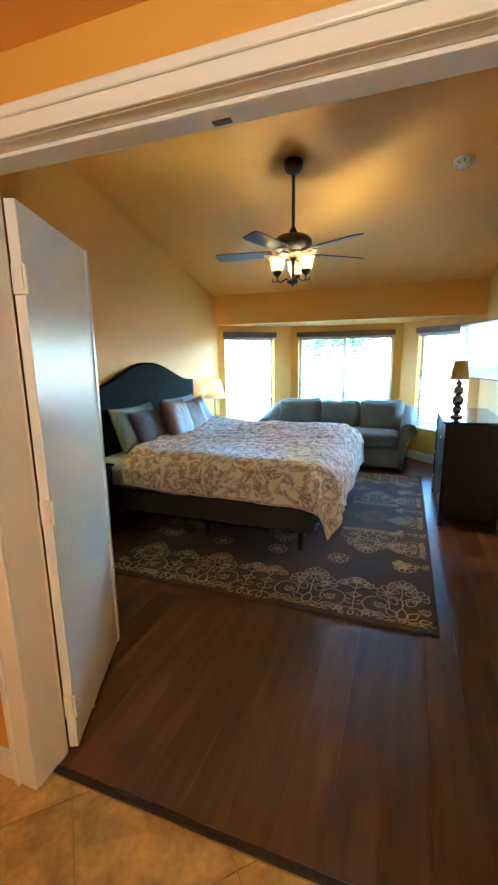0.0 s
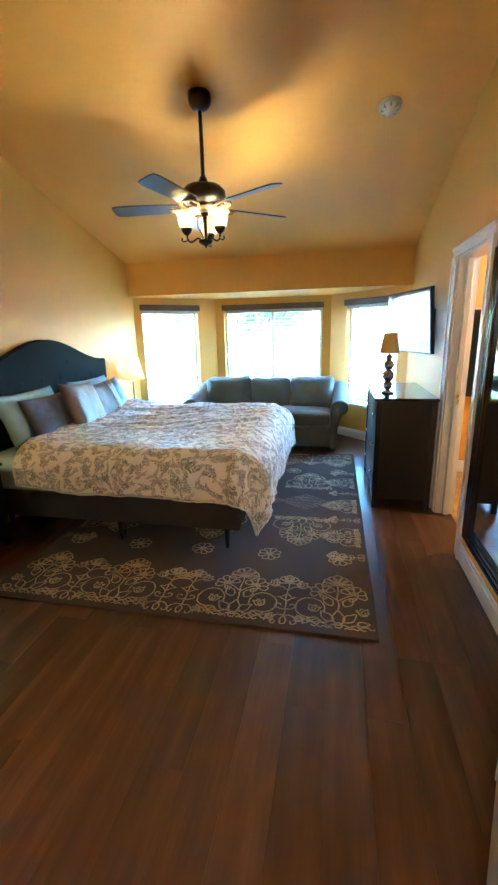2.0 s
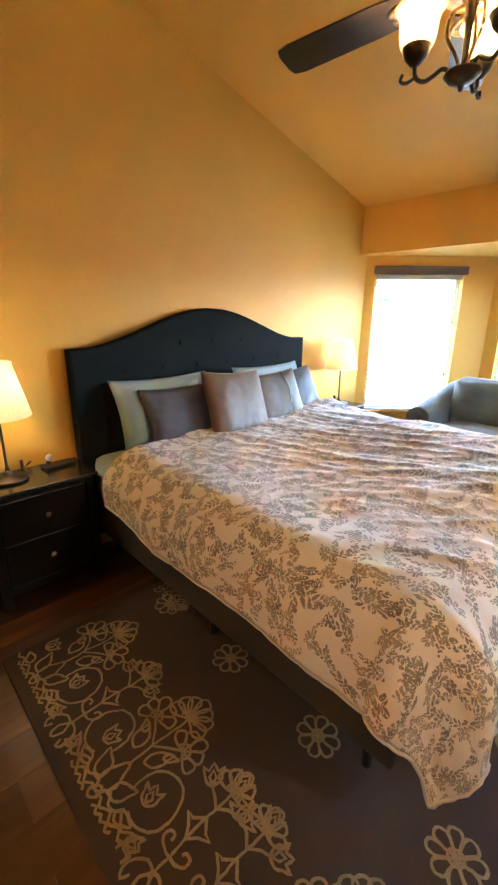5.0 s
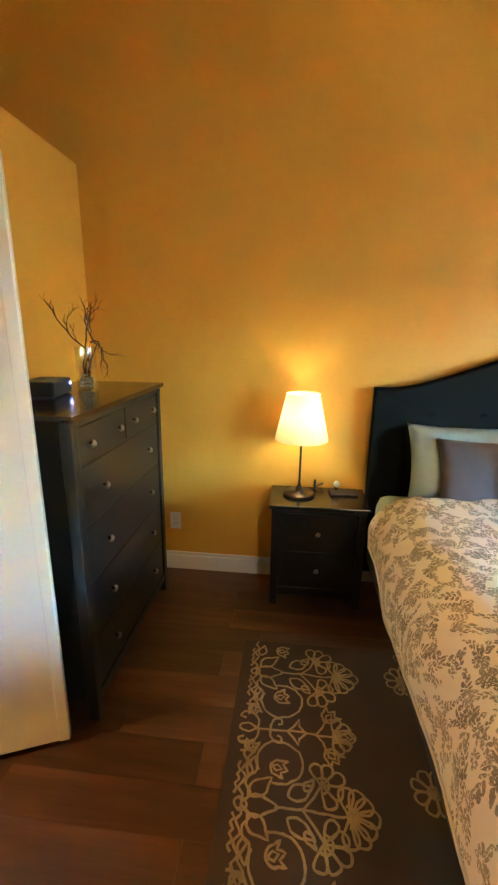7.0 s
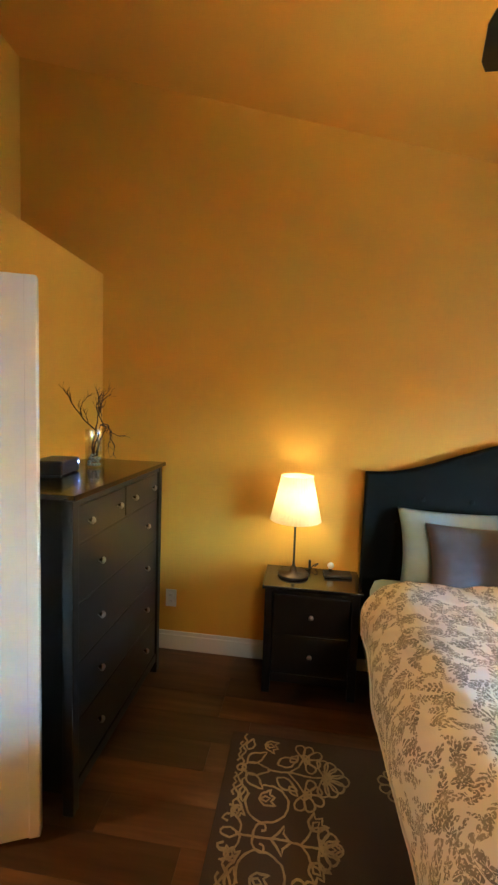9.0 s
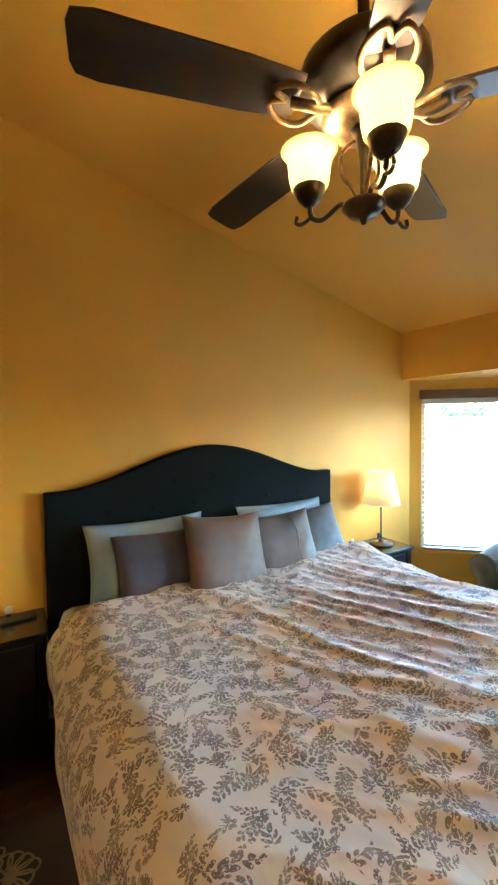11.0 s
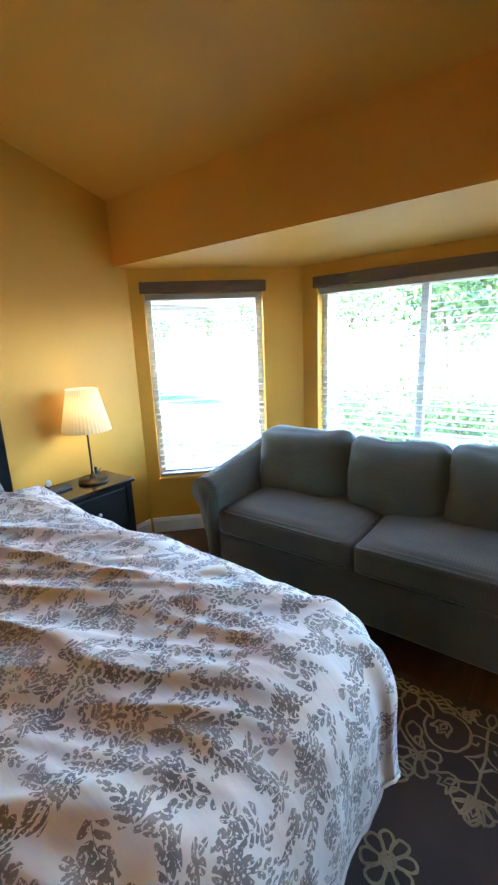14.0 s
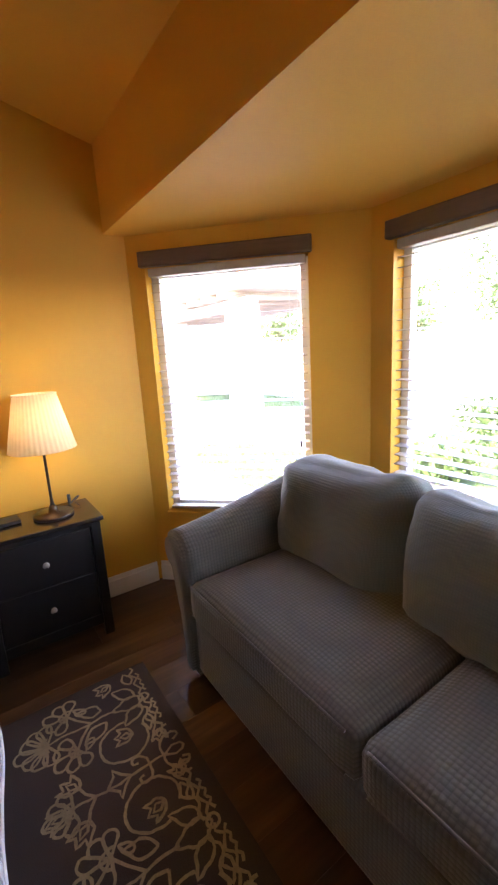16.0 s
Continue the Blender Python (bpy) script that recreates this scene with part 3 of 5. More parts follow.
tw = thing("towel", (1.35, 6.15, 1.25), "dark charcoal towel hanging on the bathroom wall", "towel")
bm = bmesh.new()
vs = [[bm.verts.new((-0.28 + 0.56 * i / 16, -0.03 + 0.012 * math.sin(i * 1.3), -0.42 + 0.84 * j / 8)) for j in range(9)] for i in range(17)]
for i in range(16):
    for j in range(8):
        bm.faces.new((vs[i][j], vs[i + 1][j], vs[i + 1][j + 1], vs[i][j + 1]))
bmesh.ops.solidify(bm, geom=bm.faces[:], thickness=0.015)
part("cloth", bm, RAIL, tw, smooth=True)
part("rail", tube([(-0.32, -0.02, 0.43), (0.32, -0.02, 0.43)], 0.01), KNOB, tw)
for x in (-0.31, 0.31):
    part("bracket", tube([(x, -0.02, 0.43), (x, 0.05, 0.43)], 0.012), KNOB, tw)

bl = new("bathroom_lamp_light", bpy.data.lights.new("bathroom_lamp_light", "POINT"))
bl.data.energy, bl.data.color, bl.data.shadow_soft_size = 0.7, (1.0, 0.86, 0.66), 0.12
bl.matrix_world = pose(1.8, 4.9, 2.2)

# hall behind the camera
bm = bmesh.new()
box(bm, -2.2, -2.06, -0.9, BACK, -0.05, 2.5)
box(bm, 1.2, 1.34, -0.9, BACK, -0.05, 2.5)
box(bm, -2.2, 1.34, -1.04, -0.9, -0.05, 2.5)
structure(part("hall_wall", bm, PAINT), "ochre painted hall walls", "wall")
structure(part("hall_ceiling", boxed(-2.2, 1.34, -1.04, BACK, 2.28, 2.39), CEIL), "hall ceiling", "ceiling")
skirting(-2.05, JL - 0.10, BACK - 0.016, BACK - 0.001, (0, -1))
skirting(JR + 0.10, 1.19, BACK - 0.016, BACK - 0.001, (0, -1))
# hall ceiling lamp, out of sight, that lights the hall
hl = new("hall_lamp_light", bpy.data.lights.new("hall_lamp_light", "POINT"))
hl.data.energy, hl.data.color, hl.data.shadow_soft_size = HALL_W, (1.0, 0.80, 0.55), 0.12
hl.matrix_world = pose(-0.4, 0.5, 2.05)

# ---- floors' beds ----
floor = structure(part("floor", boxed(LEFT - T, RIGHT + T, BACK + 0.07, 8.1, -0.12, -0.012), surface("subfloor", (0.02, 0.01, 0.006), 0.8)), "dark brown laminate plank floor", "floor")
hall_floor = structure(part("hall_floor", boxed(-2.2, 1.34, -1.04, BACK + 0.07, -0.12, -0.008), GROUT), "tan travertine tiles laid on the diagonal", "floor")


# ---- furniture ----
def knob(at, parent, axis="x", sign=1, size=1.0):
    prof = [(0.006, 0), (0.006, 0.008), (0.013, 0.012), (0.0155, 0.019), (0.011, 0.026), (0.0, 0.027)]
    turn = {"x": (0, 90 * sign, 0), "y": (-90 * sign, 0, 0)}[axis]
    return part("knob", lathe([(r * size, z * size) for r, z in prof], 14), KNOB, parent, "round nickel knob", True, pose(*at, *turn))


def cabinet(name, w, d, h, rows, label, category, m, leg=0.09, group=""):
    """A chest that faces local -y, back at y = 0; rows: (height share, number of drawers)."""
    c = new(name)
    c.matrix_basis = m
    tagged(c, label, category, group)
    part("top", boxed(-w / 2, w / 2, -d, 0, h - 0.022, h, 0.004), TOPW, c)
    a, b = -w / 2 + 0.018, w / 2 - 0.018
    f = -d + 0.018
    part("side_panel", boxed(a, a + 0.022, f + 0.045, -0.01, leg, h - 0.023, 0.002), BLACKW, c)
    part("side_panel", boxed(b - 0.022, b, f + 0.045, -0.01, leg, h - 0.023, 0.002), BLACKW, c)
    part("back_panel", boxed(a + 0.022, b - 0.022, -0.022, -0.012, leg, h - 0.023), BLACKW, c)
    part("bottom_panel", boxed(a + 0.022, b - 0.022, f + 0.03, -0.022, leg, leg + 0.02), BLACKW, c)
    for x in (a - 0.003, b - 0.042):
        for y in (f, -0.055):
            part("leg", boxed(x, x + 0.045, y, y + 0.045, 0.0, h - 0.0225, 0.004), BLACKW, c)
    part("top_rail", boxed(a + 0.042, b - 0.042, f + 0.004, f + 0.03, h - 0.05, h - 0.0225), BLACKW, c)
    part("apron", boxed(a + 0.042, b - 0.042, f + 0.004, f + 0.03, leg - 0.02, leg + 0.03, 0.003), BLACKW, c)
    z1, z0 = h - 0.054, leg + 0.034
    total = sum(r[0] for r in rows)
    z = z1
    for share, n in rows:
        hh = (z1 - z0) * share / total
        step = (b - a - 0.088) / n
        for i in range(n):
            x0 = a + 0.044 + i * step
            dr = part("drawer", boxed(x0 + 0.003, x0 + step - 0.003, f + 0.010, f + 0.030, z - hh + 0.004, z - 0.003, 0.003), BLACKW, c)
            xs = [x0 + step * 0.2, x0 + step * 0.8] if w > 0.7 and (n == 1 or step > 0.3) else [x0 + step / 2]
            for x in xs:
                knob((x, f + 0.010, z - hh / 2), dr, "y", -1)
        part("divider", boxed(a + 0.042, b - 0.042, f + 0.013, f + 0.03, z - hh - 0.003, z - hh + 0.0035), BLACKW, c)
        z -= hh
    return c


cabinet("chest_of_drawers", 0.99, 0.49, 1.285, [(0.8, 2), (1.25, 1), (1.25, 1), (1.25, 1), (1.25, 1)], "tall black-brown wooden chest with six drawers", "chest of drawers", pose(-2.195, 2.367 + 0.002, 0, 0, 0, 180))
cabinet("nightstand", 0.555, 0.32, 0.64, [(1, 1), (1, 1)], "black-brown wooden nightstand with two drawers", "nightstand", pose(LEFT + 0.018, 3.75, 0, 0, 0, 90), group="nightstands by the bed")
cabinet("nightstand", 0.555, 0.34, 0.64, [(1, 1), (1, 1)], "black-brown wooden nightstand with two drawers", "nightstand", pose(LEFT + 0.018, 6.388, 0, 0, 0, 90), group="nightstands by the bed")
cabinet("dresser", 1.08, 0.50, 0.97, [(1, 1), (1, 1), (1, 1)], "black-brown wooden dresser with three drawers", "dresser", pose(0.635, 5.60, 0, 0, 0, -90))


def bedside_lamp(x, y, z, turn):
    l = thing("table_lamp", (x, y, z), "lit table lamp with a cream pleated shade and bronze stem", "lamp", "bedside lamps", turn)
    part("base", lathe([(0.0, 0), (0.090, 0.0), (0.092, 0.010), (0.088, 0.016), (0.024, 0.019), (0.020, 0.040), (0.013, 0.055), (0.0, 0.056)], 36), BRONZE, l, smooth=True)
    part("stem", lathe([(0.0, 0.05), (0.012, 0.05), (0.008, 0.07), (0.0065, 0.09), (0.0065, 0.39), (0.012, 0.395), (0.014, 0.43), (0.0, 0.431)], 16), BRONZE, l, smooth=True)
    part("shade", lathe([(0.150, 0.335), (0.147, 0.345), (0.093, 0.588), (0.095, 0.597)], 160, wave=0.012, waves=40), SHADE, l, smooth=True)
    bl = part("bulb", lathe([(0.0, 0.43), (0.014, 0.435), (0.028, 0.47), (0.026, 0.50), (0.012, 0.52), (0.0, 0.522)], 16), BULB, l, smooth=True)
    bl.visible_shadow = False
    part("cord", tube([(-0.08, 0.03, 0.006), (-0.10, 0.09, 0.004), (-0.115, 0.13, 0.03), (-0.13, 0.15, 0.03), (-0.15, 0.13, 0.004)], 0.003, 6), DARKP, l)
    part("cord_switch", boxed(-0.125, -0.105, 0.09, 0.105, 0.002, 0.055, 0.004), DARKP, l)
    lt = new("table_lamp_light", bpy.data.lights.new("table_lamp_light", "POINT"))
    lt.data.energy, lt.data.color, lt.data.shadow_soft_size = LAMP_W, (1.0, 0.74, 0.42), 0.03
    lt.matrix_world = pose(x, y, z + 0.48)


bedside_lamp(-2.745, 3.638, 0.641, 0)
bedside_lamp(-2.715, 6.475, 0.641, 0)


def dock(x, y, name_turn):
    d = thing("charging_pad", (x, y, 0.641), "black charging pad with a small round white dial on the nightstand", "charger", turn=name_turn)
    part("pad", boxed(-0.045, 0.045, -0.08, 0.08, 0, 0.016, 0.004), DARKP, d)
    part("stand", boxed(-0.035, -0.015, -0.05, -0.03, 0.0155, 0.05, 0.004), DARKP, d)
    part("dial", lathe([(0.0, 0), (0.018, 0), (0.020, 0.004), (0.016, 0.009), (0.0, 0.01)], 20), PLASTIC, d, "white round dial", True, pose(-0.012, -0.04, 0.055, 0, 80, 0))


dock(-2.79, 3.90, 5)
dock(-2.76, 6.25, 5)

# ---- the bed ----
bed = thing("bed", (-1.75, 5.035, 0), "king bed with a black camelback tufted headboard and charcoal rails", "bed")
OFF = Matrix.Translation((1.75, -5.035, 0))


def bedpart(name, bm, mat, label="", smooth=False, parent=None):
    return part(name, bm, mat, parent or bed, label, smooth, OFF if parent is None else None)


HY0, HY1 = 4.04, 6.03


def crest(y):
    u = abs((y - (HY0 + HY1) / 2) / ((HY1 - HY0) / 2))
    return 1.27 + 0.225 * (0.5 + 0.5 * math.cos(math.pi * min(1.0, u / 0.93))) ** 0.9


ys = [HY0 + (HY1 - HY0) * i / 48 for i in range(49)]
bedpart("headboard", extruded([(HY0, 0.12), (HY1, 0.12)] + [(y, crest(y)) for y in reversed(ys)], "x", LEFT + 0.012, LEFT + 0.092, 0.014), HEADB, "black tufted camelback headboard", True)
for row, z in enumerate((0.98, 1.13, 1.28)):
    for k in range(-3, 4):
        y = 5.035 + (k + (0.5 if row % 2 else 0)) * 0.27
        if HY0 + 0.1 < y < HY1 - 0.1 and z < crest(y) - 0.1:
            bedpart("button", lathe([(0.0, 0), (0.012, 0.0005), (0.016, 0.002), (0.012, 0.005), (0.0, 0.006)], 14), HEADB, "", True).matrix_basis = OFF @ pose(LEFT + 0.0925, y, z, 0, 90, 0)
for y0, y1 in ((4.07, 4.11), (5.96, 6.0)):
    bedpart("side_rail", boxed(LEFT + 0.093, -0.80, y0, y1, 0.20, 0.40, 0.012), RAIL)
bedpart("foot_rail", boxed(-0.85, -0.81, 4.111, 5.959, 0.20, 0.40, 0.012), RAIL)
for x in (-2.7, -1.75, -0.92):
    for y in (4.17, 5.90):
        bedpart("leg", lathe([(0.0, 0.016), (0.016, 0.016), (0.024, 0.21), (0.0, 0.211)], 14), BLACKW).matrix_basis = OFF @ Matrix.Translation((x, y, 0))
bedpart("slat_base", boxed(LEFT + 0.1, -0.86, 4.112, 5.958, 0.30, 0.38), RAIL)
mattress = tagged(part("mattress", boxed(LEFT + 0.098, -0.84, 4.085, 5.985, 0.381, 0.665, 0.07), SHEET, smooth=True), "mattress in a pale sage fitted sheet", "mattress")

# the comforter: a sheet that lies over the mattress and hangs over near side, far side and foot
X0, X1, Y0, Y1 = -2.46, -0.86, 4.225, 5.90
NEAR, FARD, FOOT = 0.43, 0.47, 0.55
bm = bmesh.new()
uvl = bm.loops.layers.uv.new("UVMap")
NU, NV = 170, 200
grid = {}
st = {}


def ridge(p, sharp):
    return (1 - abs(noise.noise(p))) ** sharp


for i in range(NU + 1):
    s = i / NU * (X1 - X0 + FOOT)
    for j in range(NV + 1):
        t = -NEAR + j / NV * (Y1 - Y0 + NEAR + FARD)
        x, y = X0 + s, Y0 + t
        b = max(0.0, x - X1)
        a = y - Y0 if y < Y0 else (y - Y1 if y > Y1 else 0.0)
        d = math.hypot(a, b)
        bx, by = min(x, X1), min(max(y, Y0), Y1)
        # creases run slantwise from the far side of the head towards the foot; the near side lies smooth
        along, across = 0.90 * s + 0.42 * t, 0.90 * t - 0.42 * s
        far = min(1.0, max(0.0, (t - 0.15) / 0.7))
        swell = noise.noise((s * 1.5 + 0.4, t * 1.3 - 2.0, 0.3)) * 0.022
        bend = 0.35 * noise.noise((along * 1.3, across * 1.3, 4.0))
        fold = ridge((across * 5.0 + bend, along * 0.9, 1.7), 5) * 0.022 * (0.15 + 0.85 * far)
        fold += ridge((across * 11.0 + 1.5 * bend, along * 1.6, 6.0), 5) * 0.010 * (0.15 + 0.85 * far)
        fold += ridge((s * 6.0 - t * 5.0, s * 2.0 + t * 2.4, 11.0), 6) * 0.008
        head_lift = 0.035 * max(0.0, 1 - s / 0.35)
        top = 0.745 + 0.015 * far + swell + fold + head_lift
        r = 0.22
        if d < 1e-6:
            grid[i, j] = Vector((bx, by, top))
        else:
            ux, uy = b / d, a / d
            ang = min(d / r, math.pi / 2)
            out = r * math.sin(ang) * (1.0 if b < 1e-6 else 1.06)
            down = r * (1 - math.cos(ang)) + max(0.0, d - r * math.pi / 2)
            low = min(1, d / 0.35)
            wob = noise.noise((s * 3.2, t * 3.2, 9.0)) * 0.022 * low
            if b > 0:
                # upright gathers in the drop over the foot
                wob += 0.016 * low * noise.noise((t * 9.0, 0.6 * s, 21.0)) + 0.010 * low * noise.noise((t * 19.0, s, 25.0))
            if b > 0 and a != 0:
                wob += 0.025 * math.sin(math.atan2(abs(a), b) * 6) * low
            flare = 0.03 * max(0.0, d - 0.2)
            grid[i, j] = Vector((bx + ux * (out + wob + flare), by + uy * (out + wob + flare), top - down - 0.008 * noise.noise((s * 9, t * 9, 2)) * min(1, d / 0.1)))
        st[i, j] = (s, t)
verts = {k: bm.verts.new(v) for k, v in grid.items()}
for i in range(NU):
    for j in range(NV):
        ks = ((i, j), (i + 1, j), (i + 1, j + 1), (i, j + 1))
        fc = bm.faces.new([verts[k] for k in ks])
        for lp, k in zip(fc.loops, ks):
            lp[uvl].uv = st[k]
me = bpy.data.meshes.new("comforter")
bm.normal_update()
bm.to_mesh(me)
bm.free()
me.materials.append(FLORAL)
me.shade_smooth()
cf = tagged(new("comforter", me), "cream comforter printed with grey-brown floral sprigs, rumpled on the bed", "comforter")
for edge in ([(0, j) for j in range(NV + 1)], [(i, 0) for i in range(NU + 1)], [(i, NV) for i in range(NU + 1)], [(NU, j) for j in range(NV + 1)]):
    part("hem_piping", tube([grid[k] - Vector((0, 0, 0.008)) for k in edge[::2]], 0.006, 5), CREAM, cf, "plain cream hem piping", True)
sol = cf.modifiers.new("thickness", "SOLIDIFY")
sol.thickness, sol.offset = 0.028, -1.0


def cushion(name, w, h, puff, mat, m, label, seam=False):
    """A stuffed pillow in its local xz plane, corners drawn out to points."""
    bm = bmesh.new()
    n = 26
    sides = []
    for sgn in (-1, 1):
        g = {}
        for i in range(n + 1):
            for j in range(n + 1):
                u, v = -1 + 2 * i / n, -1 + 2 * j / n
                x = w / 2 * u * (1 - 0.07 * (1 - v * v) * abs(u))
                z = h / 2 * v * (1 - 0.08 * (1 - u * u) * abs(v))
                th = puff / 2 * ((1 - u ** 4) * (1 - v ** 4)) ** 0.55
                th *= 1 + 0.12 * noise.noise((u * 1.7 + w * 9, v * 1.7 + h * 7, sgn + puff * 10))
                edge = min(1 - abs(u), 1 - abs(v))
                th += 0.006 * noise.noise((7.0 * math.atan2(v, u), 1.5 * math.hypot(u, v), 4.0 * sgn + w)) * min(1, edge * 5) * math.hypot(u, v)
                th += 0.004 * noise.noise((u * 5 + w * 3, v * 5, 3.3 * sgn)) * min(1, edge * 6)
                g[i, j] = Vector((x, sgn * th, z))
        sides.append(g)
    vv = [{k: bm.verts.new(p) for k, p in g.items()} for g in sides]
    for q in vv:
        for i in range(n):
            for j in range(n):
                bm.faces.new((q[i, j], q[i + 1, j], q[i + 1, j + 1], q[i, j + 1]))
    bmesh.ops.remove_doubles(bm, verts=bm.verts[:], dist=0.0008)
    ob = tagged(part(name, bm, mat, None, "", True, m), label, "pillow", "pillows on the bed")
    if seam:
        part("piping", tube([(w * 0.18 + 0.008 * math.sin(z * 30), -puff / 2 * (1 - (z / h * 2) ** 4) ** 0.55 * 0.96 - 0.001, z) for z in [(-0.44 + 0.088 * k) * h for k in range(11)]], 0.006, 6), mat, ob)
    return ob


# pillows lean on the headboard; local -y faces the foot of the bed
cushion("pillow", 0.70, 0.44, 0.16, PALE, pose(-2.665, 4.56, 0.885, -20, 0, 90), "pale grey-green sleeping pillow leaning on the headboard")
cushion("pillow", 0.70, 0.44, 0.16, PALE, pose(-2.665, 5.50, 0.885, -20, 0, 90), "pale grey-green sleeping pillow leaning on the headboard")
cushion("pillow", 0.62, 0.40, 0.13, PLUM, pose(-2.54, 4.64, 0.86, -24, 0, 90), "dusky plum pillow in front of the pale one")
cushion("throw_pillow", 0.50, 0.46, 0.14, TAUPE, pose(-2.41, 4.915, 0.905, -22, 4, 92), "square taupe satin throw pillow")
cushion("throw_pillow", 0.46, 0.40, 0.14, SILVER, pose(-2.46, 5.32, 0.885, -24, -4, 82), "silver-grey satin throw pillow with a stitched band", True)
cushion("throw_pillow", 0.50, 0.38, 0.14, SLATE, pose(-2.56, 5.62, 0.875, -26, -6, 84), "slate grey satin pillow, crumpled")

# ---- rug ----
RX0, RX1, RY0, RY1 = -2.25, 0.063, 3.385, 6.68
rug = tagged(part("rug", boxed(RX0, RX1, RY0, RY1, 0.001, 0.013, 0.004), RUGM), "taupe-brown rug with wheat-coloured scrolling flowers", "rug")


def ribbon(bm, pts, w, z):
    z += 0.00002 * (len(bm.verts) % 97)
    lift = 0.0
    ps = [Vector(p) for p in pts]
    row = []
    for i, p in enumerate(ps):
        d = (ps[min(i + 1, len(ps) - 1)] - ps[max(i - 1, 0)]).normalized()
        nrm = Vector((-d.y, d.x)) * w * (0.75 + 0.35 * random.random())
        lift += 0.0000007
        row.append((bm.verts.new((p.x + nrm.x, p.y + nrm.y, z + lift)), bm.verts.new((p.x - nrm.x, p.y - nrm.y, z + lift))))
    for a, b in zip(row, row[1:]):
        bm.faces.new((a[0], b[0], b[1], a[1]))


def arc(cx, cy, r, a0, a1, n=16, sx=1.0, sy=1.0):
    return [(cx + sx * r * math.cos(math.radians(a0 + (a1 - a0) * i / n)), cy + sy * r * math.sin(math.radians(a0 + (a1 - a0) * i / n))) for i in range(n + 1)]


def placed(pts, cx, cy, aim):
    """Points drawn along +x, turned to aim degrees and set at (cx, cy)."""
    c, q = math.cos(math.radians(aim)), math.sin(math.radians(aim))
    return [(cx + c * px - q * py, cy + q * px + c * py) for px, py in pts]


def drop(length, wide, n=10):
    """A teardrop outline that starts and ends at the origin."""
    return [(length * math.sin(math.pi * i / n) ** 0.8, -wide * math.sin(2 * math.pi * i / n)) for i in range(n + 1)]


def flower(cx, cy, size, aim, n=5, spread=200):
    """A flower head: a fan of teardrop petals that opens towards aim degrees, and a small cup."""
    out = [placed(drop(size * (1.0 if k == n // 2 else 0.88), size * 0.24), cx, cy, aim + (k - (n - 1) / 2) * spread / n) for k in range(n)]
    out.append(placed(arc(0.0, 0.0, size * 0.3, -100, 100, 8), cx, cy, aim))
    return out


def tulip(cx, cy, size, aim):
    """A jagged bud: a cup with three points and a mid petal."""
    cup = [(0, 0), (0.25, -0.42), (0.62, -0.50), (1.0, -0.62), (0.78, -0.26), (1.15, 0.0), (0.78, 0.26), (1.0, 0.62), (0.62, 0.50), (0.25, 0.42), (0, 0)]
    mid = [(0.1, 0), (0.45, -0.2), (0.8, 0), (0.45, 0.2), (0.1, 0)]
    return [placed([(size * px, size * py) for px, py in q], cx, cy, aim) for q in (cup, mid)]


def leaf(cx, cy, size, aim):
    """A pointed leaf."""
    return placed([(size * q, size * w) for q, w in ((-0.6, 0), (-0.3, 0.28), (0.05, 0.30), (0.3, 0.16), (0.62, 0), (0.3, -0.16), (0.05, -0.30), (-0.3, -0.28), (-0.6, 0))], cx, cy, aim)


def spray(wide):
    """One unit of the border, root on the edge at the origin, growing to +y; wide: how far its rings stand apart."""
    L = []
    for q in (-1, 1):
        # a ring with a tulip in it
        cx, cy = q * wide, 0.185
        L.append([(cx + q * 0.080 * math.cos(radians(-115 + 11 * i)), cy + (0.080 + 0.0006 * i) * math.sin(radians(-115 + 11 * i))) for i in range(29)])
        L += tulip(cx - q * 0.010, cy - 0.030, 0.058, 90 + 16 * q)
        # leaves and scallops at the root
        L += [leaf(q * 0.062, 0.125, 0.085, 90 - 42 * q), leaf(q * 0.130, 0.088, 0.060, 90 - 80 * q)]
        L.append([(q * (0.015 + 0.024 * i), 0.082 + 0.013 * math.sin(i * 1.9)) for i in range(9)])
        L += tulip(q * 0.185, 0.070, 0.046, 90 - 75 * q)
        L.append([(q * (0.030 + 0.016 * i), 0.036 + 0.011 * abs(math.sin(i * 1.57))) for i in range(8)])
        L.append([(q * (0.010 + 0.020 * i), 0.060 + 0.010 * math.sin(i * 2.1)) for i in range(10)])
        L.append(arc(q * 0.205, 0.045, 0.020, -30, 200, 8, q))
        # side branch and flower
        L += [leaf(q * 0.058, 0.265, 0.085, 90 - 28 * q), leaf(q * 0.085, 0.295, 0.045, 90 - 50 * q)]
        L.append([(0.0, 0.270), (q * 0.045, 0.312), (q * 0.085, 0.338)])
        L += flower(q * 0.088, 0.340, 0.088, 90 - 24 * q, 5, 210)
    L.append([(0.003 * math.sin(i), 0.175 + 0.255 * i / 10) for i in range(11)])
    L += [leaf(0, 0.125, 0.105, 90)] + flower(0, 0.425, 0.105, 90, 7, 215)
    L.append(arc(0, 0.062, 0.020, 0, 360, 10))
    return L


